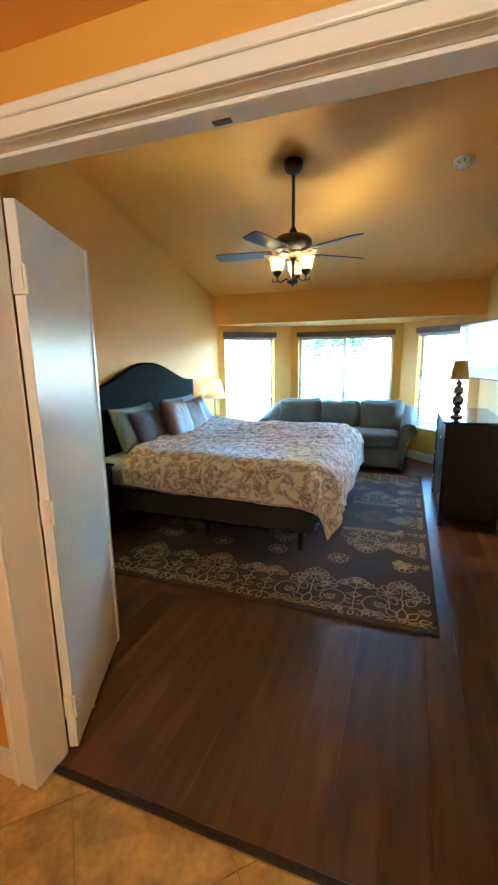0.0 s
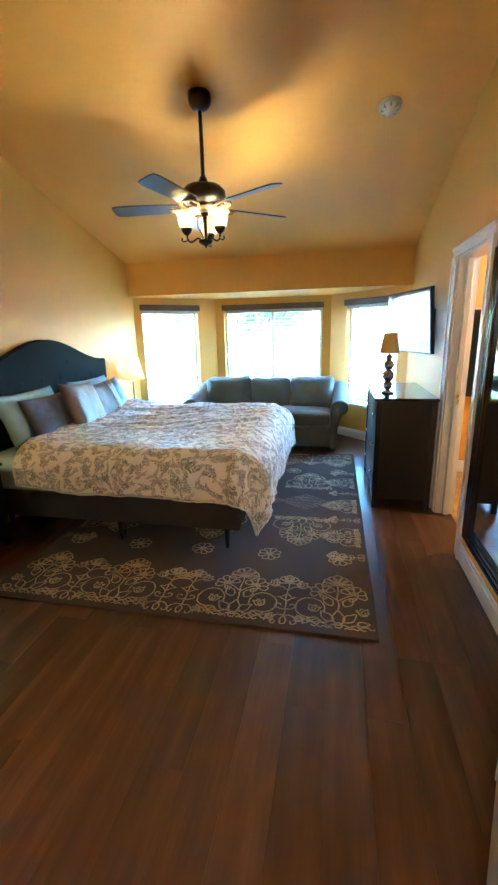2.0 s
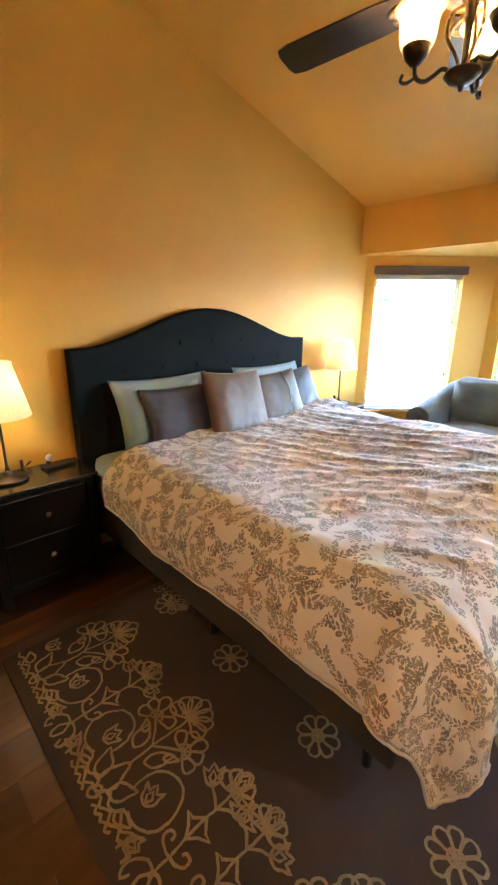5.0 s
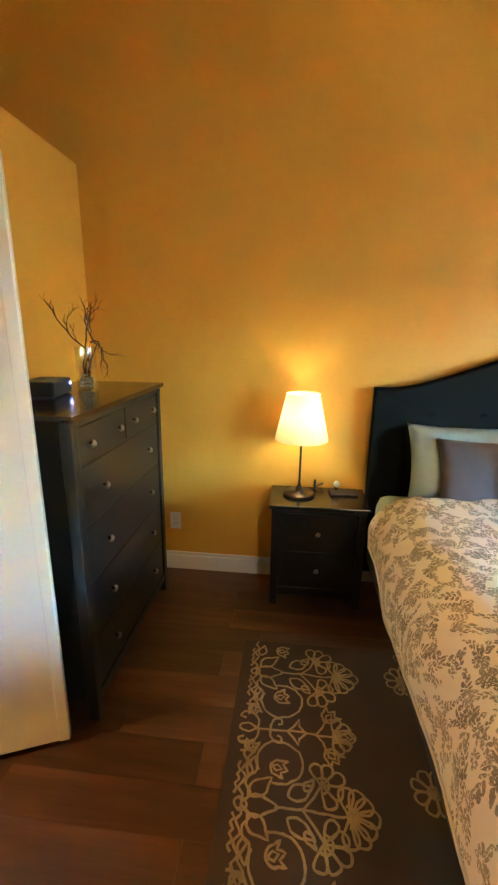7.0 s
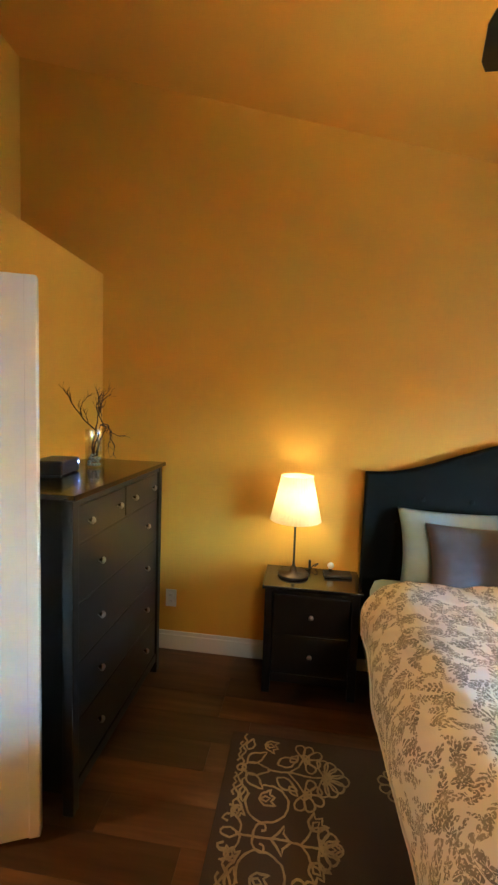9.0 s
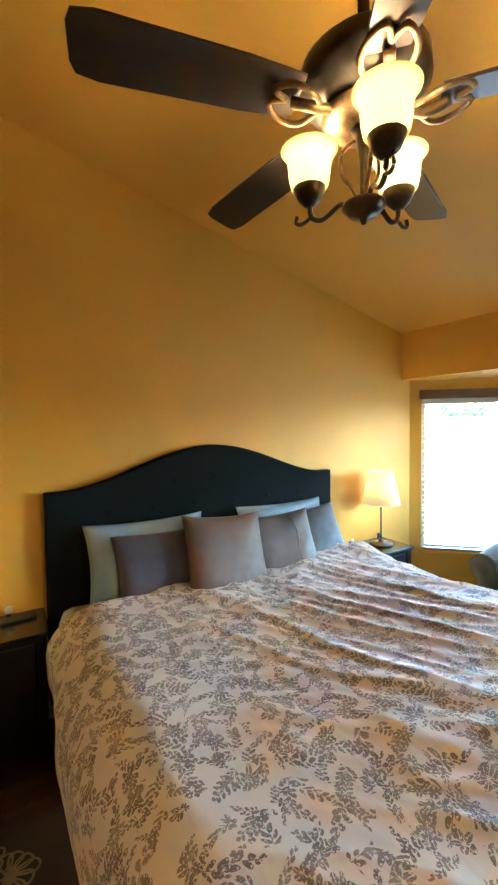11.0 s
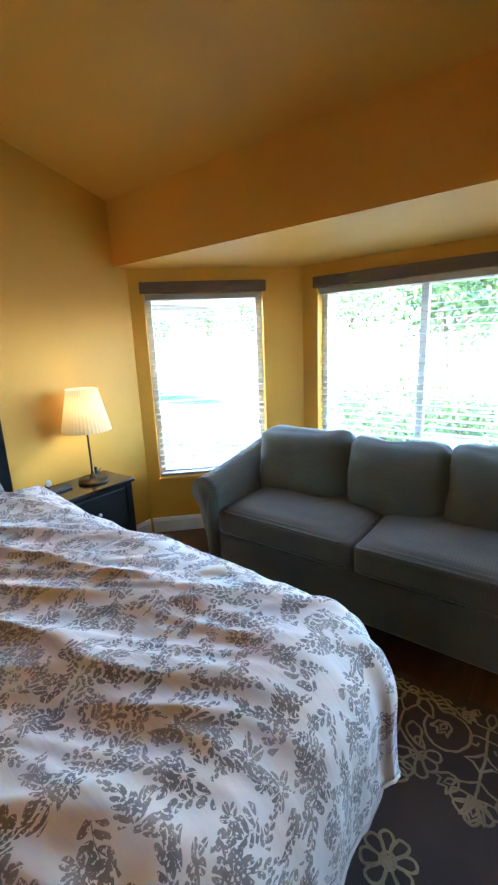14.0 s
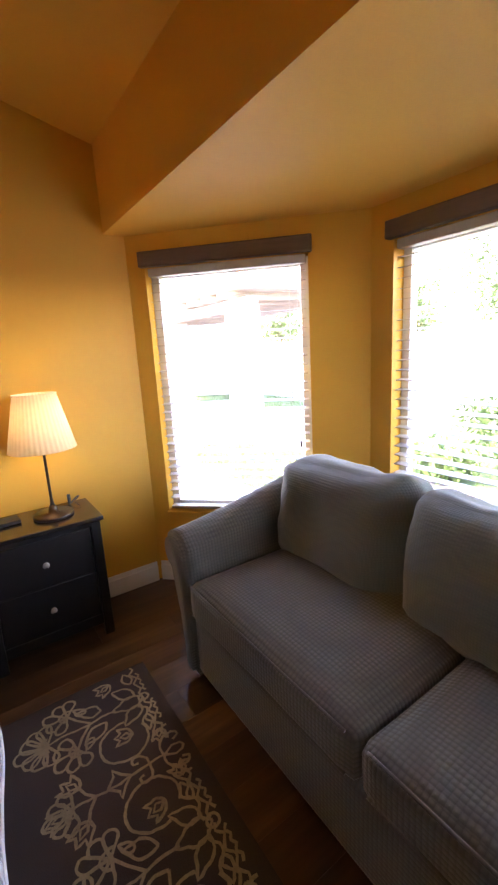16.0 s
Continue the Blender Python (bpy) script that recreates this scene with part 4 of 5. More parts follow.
def bud(h):
    """A slim stalk between two sprays: a palmette foot, volutes, a star leaf and three flowers."""
    L = [[(0.004 * math.sin(i * 0.9), 0.08 + (h - 0.16) * i / 10) for i in range(11)]]
    for q in (-1, 1):
        L.append([(0, 0.095), (q * 0.035, 0.098), (q * 0.066, 0.072), (q * 0.070, 0.038), (q * 0.050, 0.022), (q * 0.040, 0.045)])
        L.append([(0, 0.095), (q * 0.018, 0.06), (q * 0.012, 0.030), (0, 0.022)])
        L.append([(0, 0.150), (q * 0.030, 0.150), (q * 0.054, 0.168), (q * 0.050, 0.192), (q * 0.030, 0.194), (q * 0.026, 0.178)])
        L.append([(0, 0.215), (q * 0.022, 0.240), (q * 0.056, 0.262), (q * 0.030, 0.262), (0, 0.292)])
        L.append([(0, h - 0.17), (q * 0.03, h - 0.145), (q * 0.058, h - 0.135)])
        L += tulip(q * 0.060, h - 0.135, 0.062, 90 - 48 * q)
    return L + flower(0, h - 0.10, 0.085, 90, 5, 190) + tulip(0, h - 0.085, 0.055, 90)


def rosette(size):
    """A full round flower with eight petals."""
    return [placed(drop(size, size * 0.26), 0, 0, 45 * k) for k in range(8)] + [arc(0, 0, size * 0.28, 0, 360, 12)]


bm = bmesh.new()


def rounded(line):
    """The same line with a point more between every two, on a smooth curve."""
    out = []
    for k in range(len(line) - 1):
        p0, p1, p2, p3 = (line[max(0, min(len(line) - 1, k + o))] for o in (-1, 0, 1, 2))
        out += [p1, tuple((9 * (b + c) - a - d) / 16 for a, b, c, d in zip(p0, p1, p2, p3))]
    return out + [line[-1]]


def lay(shapes, x, y, turn, size=1.0, w=0.0050):
    c, s = math.cos(math.radians(turn)), math.sin(math.radians(turn))
    for line in shapes:
        if len(line) > 5:
            line = rounded(line)
        pts = [(x + size * (c * px - s * py), y + size * (s * px + c * py)) for px, py in line]
        pts = [(px + 0.004 * noise.noise((px * 40, py * 40, 0)) + 0.006 * noise.noise((px * 9, py * 9, 3)), py + 0.004 * noise.noise((px * 40, py * 40, 5)) + 0.006 * noise.noise((px * 9, py * 9, 8))) for px, py in pts]
        if all(RX0 + 0.01 < px < RX1 - 0.01 and RY0 + 0.01 < py < RY1 - 0.01 for px, py in pts):
            ribbon(bm, pts, w, 0.0145)


# the two ends: sprays and buds by turns, mirrored about the rug's middle
MIDX = (RX0 + RX1) / 2
for edge, turn in ((RY0 + 0.012, 0), (RY1 - 0.012, 180)):
    for q in (-1, 1):
        lay(spray(0.155), MIDX + q * 0.955, edge, turn)
        lay(spray(0.155), MIDX + q * 0.375, edge, turn)
        lay(bud(0.50), MIDX + q * 0.660, edge, turn)
        lay(bud(0.50), MIDX + q * 0.070, edge, turn, 0.95)
# the two long sides: smaller sprays that grow inwards
for edge, turn in ((RX1 - 0.012, 90), (RX0 + 0.012, -90)):
    for y in (4.46, 5.04, 5.62):
        lay(spray(0.145), edge, y, turn, 0.62, 0.0040)
    for y in (4.17, 4.75, 5.33, 5.91):
        lay(bud(0.50), edge, y, turn, 0.55, 0.0038)
# the field: rosettes, facing pairs of sprays, and nested diamonds between them
for k in range(5):
    for y in (4.13, 5.95):
        lay(rosette(0.078), MIDX + 0.485 * (k - 2), y, 22)
for cx in (-1.88, -1.10, -0.42):
    lay(spray(0.150), cx, 4.80, 180, 0.98)
    lay(spray(0.150), cx, 5.38, 0, 0.98)
    for k in range(5):
        q = 0.035 + 0.034 * k
        lay([[(0, q), (q * 1.35, 0), (0, -q), (-q * 1.35, 0), (0, q)]], cx, 5.09, 0, 1.0, 0.0040)
    for q in (-1, 1):
        for k in range(3):
            w = 0.03 + 0.03 * k
            lay([[(0, w), (w * 1.2, 0), (0, -w), (-w * 1.2, 0), (0, w)]], cx + q * 0.31, 5.09, 0, 1.0, 0.0035)
part("scroll_pattern", bm, RUGL, rug, "wheat-coloured wool scrollwork")

# ---- sofa ----
SX0, SX1, SF, SB = -2.205, -0.015, 6.83, 7.74
sofa = thing("sofa", ((SX0 + SX1) / 2, (SF + SB) / 2, 0), "grey-olive woven two-seat sofa with rolled arms, in the bay", "sofa")
SO = Matrix.Translation((-(SX0 + SX1) / 2, -(SF + SB) / 2, 0))


def soft(bm, amount=0.006, freq=5.0):
    for v in bm.verts:
        q = Vector(v.co) * freq
        v.co += Vector((noise.noise(q), noise.noise(q + Vector((7, 3, 1))), noise.noise(q + Vector((2, 9, 5))))) * amount
    return bm


def pad(x0, x1, y0, y1, z0, z1, round_, crown=0.03, n=14, crown_axis="z"):
    """An upholstered block: rounded edges and a crowned face."""
    bm = bmesh.new()
    bmesh.ops.create_cube(bm, size=2.0)
    bmesh.ops.subdivide_edges(bm, edges=bm.edges[:], cuts=n, use_grid_fill=True)
    hx, hy, hz = (x1 - x0) / 2, (y1 - y0) / 2, (z1 - z0) / 2
    for v in bm.verts:
        u = Vector(v.co)
        p = Vector((u.x * hx, u.y * hy, u.z * hz))
        core = Vector((max(-hx + round_, min(hx - round_, p.x)), max(-hy + round_, min(hy - round_, p.y)), max(-hz + round_, min(hz - round_, p.z))))
        d = p - core
        if d.length > 1e-6:
            p = core + d.normalized() * round_
        if crown_axis == "z":
            p.z += (1 if u.z > 0 else 0.3) * crown * (1 - u.x ** 4) * (1 - u.y ** 4) * u.z
        else:
            p.y += crown * (1 - u.x ** 4) * (1 - u.z ** 4) * u.y
        v.co = p + Vector(((x0 + x1) / 2, (y0 + y1) / 2, (z0 + z1) / 2))
    return bm


def sofapart(name, bm, mat, label="", parent=None):
    return part(name, bm, mat, parent or sofa, label, True, SO if parent is None else None)


AW = 0.20
sofapart("base", pad(SX0 + 0.16, SX1 - 0.16, SF + 0.01, SB - 0.02, 0.045, 0.32, 0.02, 0.0), SOFA)
mid = -1.105
for a, b in ((SX0 + AW + 0.022, mid), (mid, SX1 - AW - 0.022)):
    cu = sofapart("seat_cushion", soft(pad(a + 0.004, b - 0.004, SF - 0.015, SB - 0.30, 0.325, 0.485, 0.035, 0.03), 0.005), SOFA, "boxed seat cushion with piping")
    for z in (0.352, 0.478):
        sofapart("piping", tube([(a + 0.035, SF - 0.012, z), (a + 0.3, SF - 0.015, z + 0.002), ((a + b) / 2, SF - 0.016, z + 0.004), (b - 0.3, SF - 0.015, z + 0.002), (b - 0.035, SF - 0.012, z)], 0.005, 6), SOFA, parent=cu)
for a, b, dz in ((SX0 + 0.18, -1.37, 0.01), (-1.37, -0.80, -0.006), (-0.80, SX1 - 0.18, 0.012)):
    bm = soft(pad(a + 0.003, b - 0.003, -0.12, 0.12, -0.24, 0.24, 0.085, 0.06, crown_axis="y"), 0.03, 4.0)
    bmesh.ops.transform(bm, matrix=pose(0, SB - 0.29, 0.645 + dz, -14), verts=bm.verts[:])
    bk = sofapart("back_cushion", soft(bm, 0.010, 13.0), SOFAP, "loose plump back cushion, creased")
sofapart("back_frame", pad(SX0 + 0.14, SX1 - 0.14, SB - 0.20, SB, 0.1, 0.76, 0.06, 0.0), SOFA)
for sgn, xa in ((-1, SX0), (1, SX1)):
    # a rolled arm whose top climbs towards the back
    bm = bmesh.new()
    rings = []
    nseg = 16
    for q in range(nseg + 1):
        u = q / nseg
        y = SF - 0.01 + u * (SB - 0.05 - SF)
        lift = 0.16 * u ** 1.3
        ring = []
        outline = [(0.135, 0.03), (0.125, 0.30), (0.105, 0.46)] + [(0.105 - 0.105 * math.cos(math.radians(-70 + 22 * k)), 0.56 + lift + 0.095 * math.sin(math.radians(-70 + 22 * k))) for k in range(10)] + [(0.205, 0.60 + lift), (AW + 0.02, 0.45), (AW + 0.02, 0.03)]
        for ox, oz in outline:
            ring.append(bm.verts.new((xa - sgn * ox, y, oz)))
        rings.append(ring)
    for p, q in zip(rings, rings[1:]):
        for k in range(len(p)):
            bm.faces.new((p[k], p[(k + 1) % len(p)], q[(k + 1) % len(p)], q[k]))
    bm.faces.new(rings[0])
    bm.faces.new(rings[-1][::-1])
    bmesh.ops.bevel(bm, geom=[e for e in bm.edges if all(abs(v.co.y - (SF - 0.01)) < 1e-4 for v in e.verts)], offset=0.02, segments=2, affect="EDGES")
    sofapart("armrest", bm, SOFA, "rolled armrest")
for x in (SX0 + 0.17, SX1 - 0.17):
    for y in (SF + 0.06, SB - 0.08):
        sofapart("foot", lathe([(0.0, 0), (0.02, 0), (0.028, 0.035), (0.0, 0.045)], 12), BLACKW).matrix_basis = SO @ Matrix.Translation((x, y, 0))

# ---- ceiling fan ----
FX, FY = -1.115, 4.63
fan = thing("ceiling_fan", (FX, FY, 2.40), "bronze ceiling fan with five walnut blades and lit amber shades", "ceiling fan")
part("canopy", lathe([(0.0, 0.535), (0.018, 0.535), (0.05, 0.548), (0.070, 0.57), (0.076, 0.60), (0.076, 0.635), (0.0, 0.636)], 32), BRONZE, fan, smooth=True)
part("downrod", lathe([(0.0, 0.10), (0.014, 0.10), (0.013, 0.55), (0.0, 0.551)], 16), BRONZE, fan, smooth=True)
part("rod_cover", lathe([(0.0, 0.105), (0.034, 0.105), (0.030, 0.13), (0.020, 0.155), (0.0, 0.156)], 24), BRONZE, fan, smooth=True)
part("motor_housing", lathe([(0.0, 0.108), (0.06, 0.106), (0.12, 0.09), (0.15, 0.06), (0.153, 0.02), (0.13, -0.01), (0.10, -0.03), (0.0, -0.031)], 40), BRONZE, fan, "dark bronze motor housing", True)
part("collar", lathe([(0.0, -0.03), (0.092, -0.03), (0.10, -0.045), (0.085, -0.062), (0.05, -0.072), (0.0, -0.073)], 32), ANTIQUE, fan, "ornate antique bronze collar", True)
for k in range(5):
    turn = 41 + 72 * k
    r = pose(0, 0, -0.045, 0, 0, turn)
    bm = tube([(0.09, 0, 0.0), (0.14, 0.012, -0.012), (0.19, 0, -0.004)], 0.012, 8)
    for s in (-1, 1):
        tube([(0.11, 0, 0.0), (0.15, s * 0.045, -0.014), (0.20, s * 0.052, -0.006), (0.235, s * 0.02, 0.0), (0.20, 0, 0.0)], 0.007, 6, bm)
    part("blade_iron", bm, ANTIQUE, fan, "scrolled antique bronze blade iron", True, r)
    outline = [(0.17, -0.050), (0.30, -0.060), (0.60, -0.066), (0.645, -0.058), (0.655, -0.035), (0.655, 0.035), (0.645, 0.058), (0.60, 0.066), (0.30, 0.060), (0.17, 0.050)]
    part("blade", extruded(outline, "z", -0.004, 0.004, 0.002), BLADE, fan, "dark walnut blade", m=r @ pose(0, 0, 0.012, 13, 0, 0))
part("light_stem", lathe([(0.0, -0.265), (0.012, -0.262), (0.02, -0.25), (0.009, -0.235), (0.010, -0.15), (0.016, -0.10), (0.03, -0.072), (0.0, -0.0715)], 20), BRONZE, fan, smooth=True)
part("finial_bowl", lathe([(0.0, -0.296), (0.006, -0.294), (0.010, -0.28), (0.035, -0.272), (0.052, -0.255), (0.05, -0.247), (0.0, -0.246)], 28), BRONZE, fan, smooth=True)
for k in range(3):
    a = radians(-26 + 120 * k)
    cx, cy = 0.135 * math.cos(a), 0.135 * math.sin(a)

    def on(r, z):
        return (r * math.cos(a), r * math.sin(a), z)
    arm = part("light_arm", tube([on(0.03, -0.25), on(0.055, -0.235), on(0.08, -0.25), on(0.105, -0.262), on(0.13, -0.25), on(0.135, -0.215)], 0.0065, 8), BRONZE, fan, "", True)
    part("scroll", tube([on(0.13, -0.25), on(0.155, -0.262), on(0.172, -0.256), on(0.168, -0.24)], 0.005, 6), BRONZE, arm)
    part("scroll", tube([on(0.012, -0.09), on(0.05, -0.11), on(0.055, -0.16), on(0.03, -0.20), on(0.012, -0.235)], 0.005, 6), ANTIQUE, arm)
    part("cup", lathe([(0.0, -0.225), (0.012, -0.222), (0.03, -0.205), (0.042, -0.178), (0.0, -0.177)], 20), BRONZE, arm, "", True, Matrix.Translation((cx, cy, 0)))
    part("glass_shade", lathe([(0.036, -0.182), (0.047, -0.172), (0.052, -0.150), (0.054, -0.122), (0.058, -0.102), (0.066, -0.090), (0.072, -0.085)], 40, waves=1), AMBER, arm, "frosted amber glass bell shade", True, Matrix.Translation((cx, cy, 0)))
    bl = part("bulb", lathe([(0.0, -0.175), (0.012, -0.17), (0.024, -0.135), (0.022, -0.11), (0.0, -0.095)], 14), BULB, arm, "", True, Matrix.Translation((cx, cy, 0)))
    bl.visible_shadow = False
    lt = new("fan_light", bpy.data.lights.new("fan_light", "POINT"))
    lt.data.energy, lt.data.color, lt.data.shadow_soft_size = FAN_W, (1.0, 0.76, 0.44), 0.025
    lt.matrix_world = pose(FX + cx, FY + cy, 2.40 - 0.12)

VENT = surface("grey_vent", (0.35, 0.34, 0.31), 0.6)
smoke = thing("smoke_detector", (0.115, 4.90, ceil_z(4.90)), "round white plastic smoke detector on the ceiling", "smoke detector")
smoke.matrix_basis = pose(0.115, 4.90, ceil_z(4.90), -math.degrees(math.atan(RISE)))
part("base_plate", lathe([(0.0, -0.012), (0.072, -0.012), (0.074, -0.001), (0.0, 0.0)], 32), PLASTIC, smoke, smooth=True)
part("cover", lathe([(0.0, -0.045), (0.03, -0.045), (0.034, -0.040), (0.055, -0.036), (0.062, -0.0125), (0.0, -0.012)], 32), PLASTIC, smoke, smooth=True)
for k in range(8):
    a = 45 * k
    part("vent_slot", boxed(0.040, 0.0585, -0.006, 0.006, -0.0385, -0.024), VENT, smoke, m=pose(0, 0, 0, 0, 0, a))

# ---- on the chest ----
vase = thing("vase", (-2.33, 2.60, 1.286), "clear glass vase of pebbles holding bare curly twigs", "vase")
part("glass", lathe([(0.001, 0.001), (0.045, 0.001), (0.047, 0.004), (0.047, 0.20)], 28, waves=1), VASEG, vase, "clear glass cylinder", True)
for k in range(14):
    a, r, z = k * 2.4, 0.012 + 0.017 * ((k * 7) % 3) / 2, 0.018 + 0.017 * (k // 4)
    bm = bmesh.new()
    bmesh.ops.create_icosphere(bm, subdivisions=1, radius=0.011, matrix=pose(r * math.cos(a), r * math.sin(a), z) @ Matrix.Diagonal((1, 1.1, 0.8, 1)))
    part("pebble", bm, PEBBLE, vase, "", True)
rnd = random.Random(5)


def twig(bm, p, d, length, r, depth):
    pts = [Vector(p)]
    d = Vector(d)
    for i in range(7):
        d = (d + Vector((rnd.uniform(-0.55, 0.55), rnd.uniform(-0.3, 0.3), rnd.uniform(-0.25, 0.30)))).normalized()
        pts.append(pts[-1] + d * length / 7)
    tube(pts, r, 6, bm, r * 0.35)
    if depth:
        for i in (2, 3, 4, 5, 6):
            if rnd.random() < 0.8:
                twig(bm, pts[i], d + Vector((rnd.uniform(-1, 1), rnd.uniform(-0.4, 0.4), rnd.uniform(-0.1, 0.6))), length * rnd.uniform(0.35, 0.6), r * 0.55, depth - 1)


for d in ((-1.0, 0.15, 0.38), (0.95, 0.0, 0.42), (0.5, -0.1, 0.75), (-0.6, 0.1, 0.75)):
    bm = bmesh.new()
    twig(bm, (d[0] * -0.02, 0, 0.06), (d[0] * 0.3, 0, 1), 0.17, 0.0055, 0)
    bm.verts.ensure_lookup_table()
    tip = Vector(bm.verts[-1].co)
    twig(bm, tip, d, 0.23, 0.0046, 2)
    part("twig", bm, TWIG, vase, "bare curly twig")
cbox = thing("cable_box", (-2.12, 2.52, 1.286), "small black set-top box on the chest", "set-top box", turn=8)
part("casing", boxed(-0.10, 0.10, -0.07, 0.07, 0.004, 0.07, 0.008), DARKP, cbox)
part("status_light", boxed(-0.085, -0.079, 0.0695, 0.071, 0.045, 0.05), glow("blue_status_light", (0.2, 0.3, 1.0), 1.5), cbox)
for x in (-0.08, 0.08):
    for y in (-0.05, 0.05):
        part("foot", boxed(x - 0.008, x + 0.008, y - 0.008, y + 0.008, 0, 0.0045), DARKP, cbox)

outlet = thing("wall_outlet", (LEFT + 0.001, 2.84, 0.35), "white wall socket plate", "socket")
part("plate", boxed(0, 0.006, -0.036, 0.036, -0.058, 0.058, 0.002), PLASTIC, outlet)
for z in (-0.02, 0.02):
    so = part("socket", boxed(0.0055, 0.008, -0.016, 0.016, z - 0.014, z + 0.014, 0.002), PLASTIC, outlet)
    for y in (-0.006, 0.006):
        part("slot", boxed(0.0075, 0.0085, y - 0.0012, y + 0.0012, z - 0.003, z + 0.006), DARKP, so)

# ---- on the dresser and the east wall ----
dl = thing("table_lamp", (0.262, 5.36, 0.971), "unlit lamp of stacked mercury-glass balls with a mustard shade", "lamp")
part("base", lathe([(0.0, 0), (0.055, 0), (0.055, 0.015), (0.02, 0.03), (0.0, 0.031)], 24), PEWTER, dl, smooth=True)
for z, r in ((0.07, 0.042), (0.155, 0.052), (0.245, 0.045), (0.31, 0.028)):
    part("ball", lathe([(0.004, z - r)] + [(r * math.sin(radians(q)), z - r * math.cos(radians(q))) for q in range(15, 180, 15)] + [(0.004, z + r)], 24), PEWTER, dl, smooth=True)
part("stem", lathe([(0.0, 0.33), (0.008, 0.33), (0.008, 0.42), (0.0, 0.421)], 12), PEWTER, dl)
part("shade", lathe([(0.082, 0.345), (0.055, 0.515)], 40, waves=1), YSHADE, dl, "small mustard fabric shade", True)

ang = math.degrees(math.atan2(6.22 - 5.36, 0.352 - 0.585))
tv = thing("television", ((0.352 + 0.585) / 2, 5.79, 1.575), "black flat television on a swing-out wall arm, glossy and switched off", "television", turn=ang)
tv.matrix_basis = pose((0.352 + 0.585) / 2, 5.79, 1.575, -5, 0, ang)
part("body", boxed(-0.445, 0.445, -0.022, 0.012, -0.275, 0.275, 0.004), DARKP, tv)
part("screen", boxed(-0.437, 0.437, 0.0125, 0.0145, -0.262, 0.267), SCREEN, tv, "glossy black screen")
part("back_cover", boxed(-0.25, 0.25, -0.05, -0.021, -0.18, 0.12, 0.01), DARKP, tv)
arm = thing("tv_bracket", (RIGHT - 0.001, 5.70, 1.56), "black swing-out television wall bracket", "bracket")
part("wall_plate", boxed(-0.02, 0.0, -0.05, 0.05, -0.12, 0.12, 0.003), DARKP, arm)
part("swing_arm", tube([(-0.02, 0, 0), (-0.055, -0.06, 0), (-0.10, 0.0, 0)], 0.018, 8), DARKP, arm)
part("vesa_plate", boxed(-0.105, -0.09, -0.09, 0.09, -0.1, 0.1, 0.003), DARKP, arm)

mir = thing("wall_mirror", (RIGHT - 0.001, 3.66, 0.205), "tall mirror in a ridged gloss black frame on the wall", "mirror")
MW, MH, FW = 1.08, 1.74, 0.10
for a0, a1, b0, b1, nm in ((-MW / 2, -MW / 2 + FW, 0, MH, "frame_side"), (MW / 2 - FW, MW / 2, 0, MH, "frame_side"), (-MW / 2 + FW, MW / 2 - FW, 0, FW, "frame_rail"), (-MW / 2 + FW, MW / 2 - FW, MH - FW, MH, "frame_rail")):
    bm = boxed(-0.02, 0, a0, a1, b0, b1, 0.003)
    for q in range(3):
        u = (q + 0.5) / 3
        if nm == "frame_side":
            c = a0 + (a1 - a0) * u
            box(bm, -0.034, -0.018, c - 0.012, c + 0.012, b0 + 0.01, b1 - 0.01, 0.006)
        else:
            c = b0 + (b1 - b0) * u
            box(bm, -0.034, -0.018, a0, a1, c - 0.012, c + 0.012, 0.006)
    part(nm, bm, GLOSSB, mir)
part("mirror_glass", boxed(-0.012, -0.004, -MW / 2 + FW, MW / 2 - FW, FW, MH - FW), MIRROR, mir, "clear mirror glass")

# ---- garden ----
GZ = -0.1
structure(part("ground", boxed(-400, 400, -400, 400, GZ - 0.4, GZ), CONC), "pale concrete patio and yard", "ground")
for k, (cx, cy, rx, ry) in enumerate(((-4.6, 9.35, 1.9, 0.75), (-2.2, 11.9, 2.9, 1.8), (-11.5, 13.4, 3.6, 1.1), (1.8, 11.0, 2.2, 1.6))):
    outline = [(cx + rx * math.cos(radians(q)) * (1 + 0.08 * math.sin(radians(3 * q + 40 * k))), cy + ry * math.sin(radians(q)) * (1 + 0.08 * math.cos(radians(2 * q)))) for q in range(0, 360, 10)]
    lawn = structure(part("lawn", extruded(outline, "z", GZ - 0.02, GZ + 0.015), LAWN), "patch of green lawn in the yard", "lawn")
    gb = []
    gf = []
    rg = random.Random(k)
    for i in range(5000):
        r, q = math.sqrt(rg.random()), rg.random() * 6.283
        x, y = cx + rx * 0.97 * r * math.cos(q), cy + ry * 0.97 * r * math.sin(q)
        a, h, w = rg.random() * 3.14, rg.uniform(0.03, 0.07), 0.006
        dx, dy = w * math.cos(a), w * math.sin(a)
        b = len(gb)
        gb += [(x - dx, y - dy, GZ + 0.01), (x + dx, y + dy, GZ + 0.01), (x + rg.uniform(-0.03, 0.03), y + rg.uniform(-0.03, 0.03), GZ + 0.01 + h)]
        gf.append((b, b + 1, b + 2))
    me = bpy.data.meshes.new("grass")
    me.from_pydata(gb, [], gf)
    me.materials.append(GRASS)
    tagged(new("grass", me), "short green grass blades", "grass", kind="stuff")
pc = thing("patio_cover", (-10.0, 12.5, GZ), "white patio cover on thick stucco columns", "patio cover")
part("roof", boxed(-6.5, 2.0, -1.4, 3.0, 2.75, 3.0, 0.02), ROOFM, pc, "pale timber roof")
for i in range(12):
    part("rafter", boxed(-6.3 + 0.7 * i, -6.2 + 0.7 * i, -1.5, 2.9, 2.58, 2.752), ROOFM, pc)
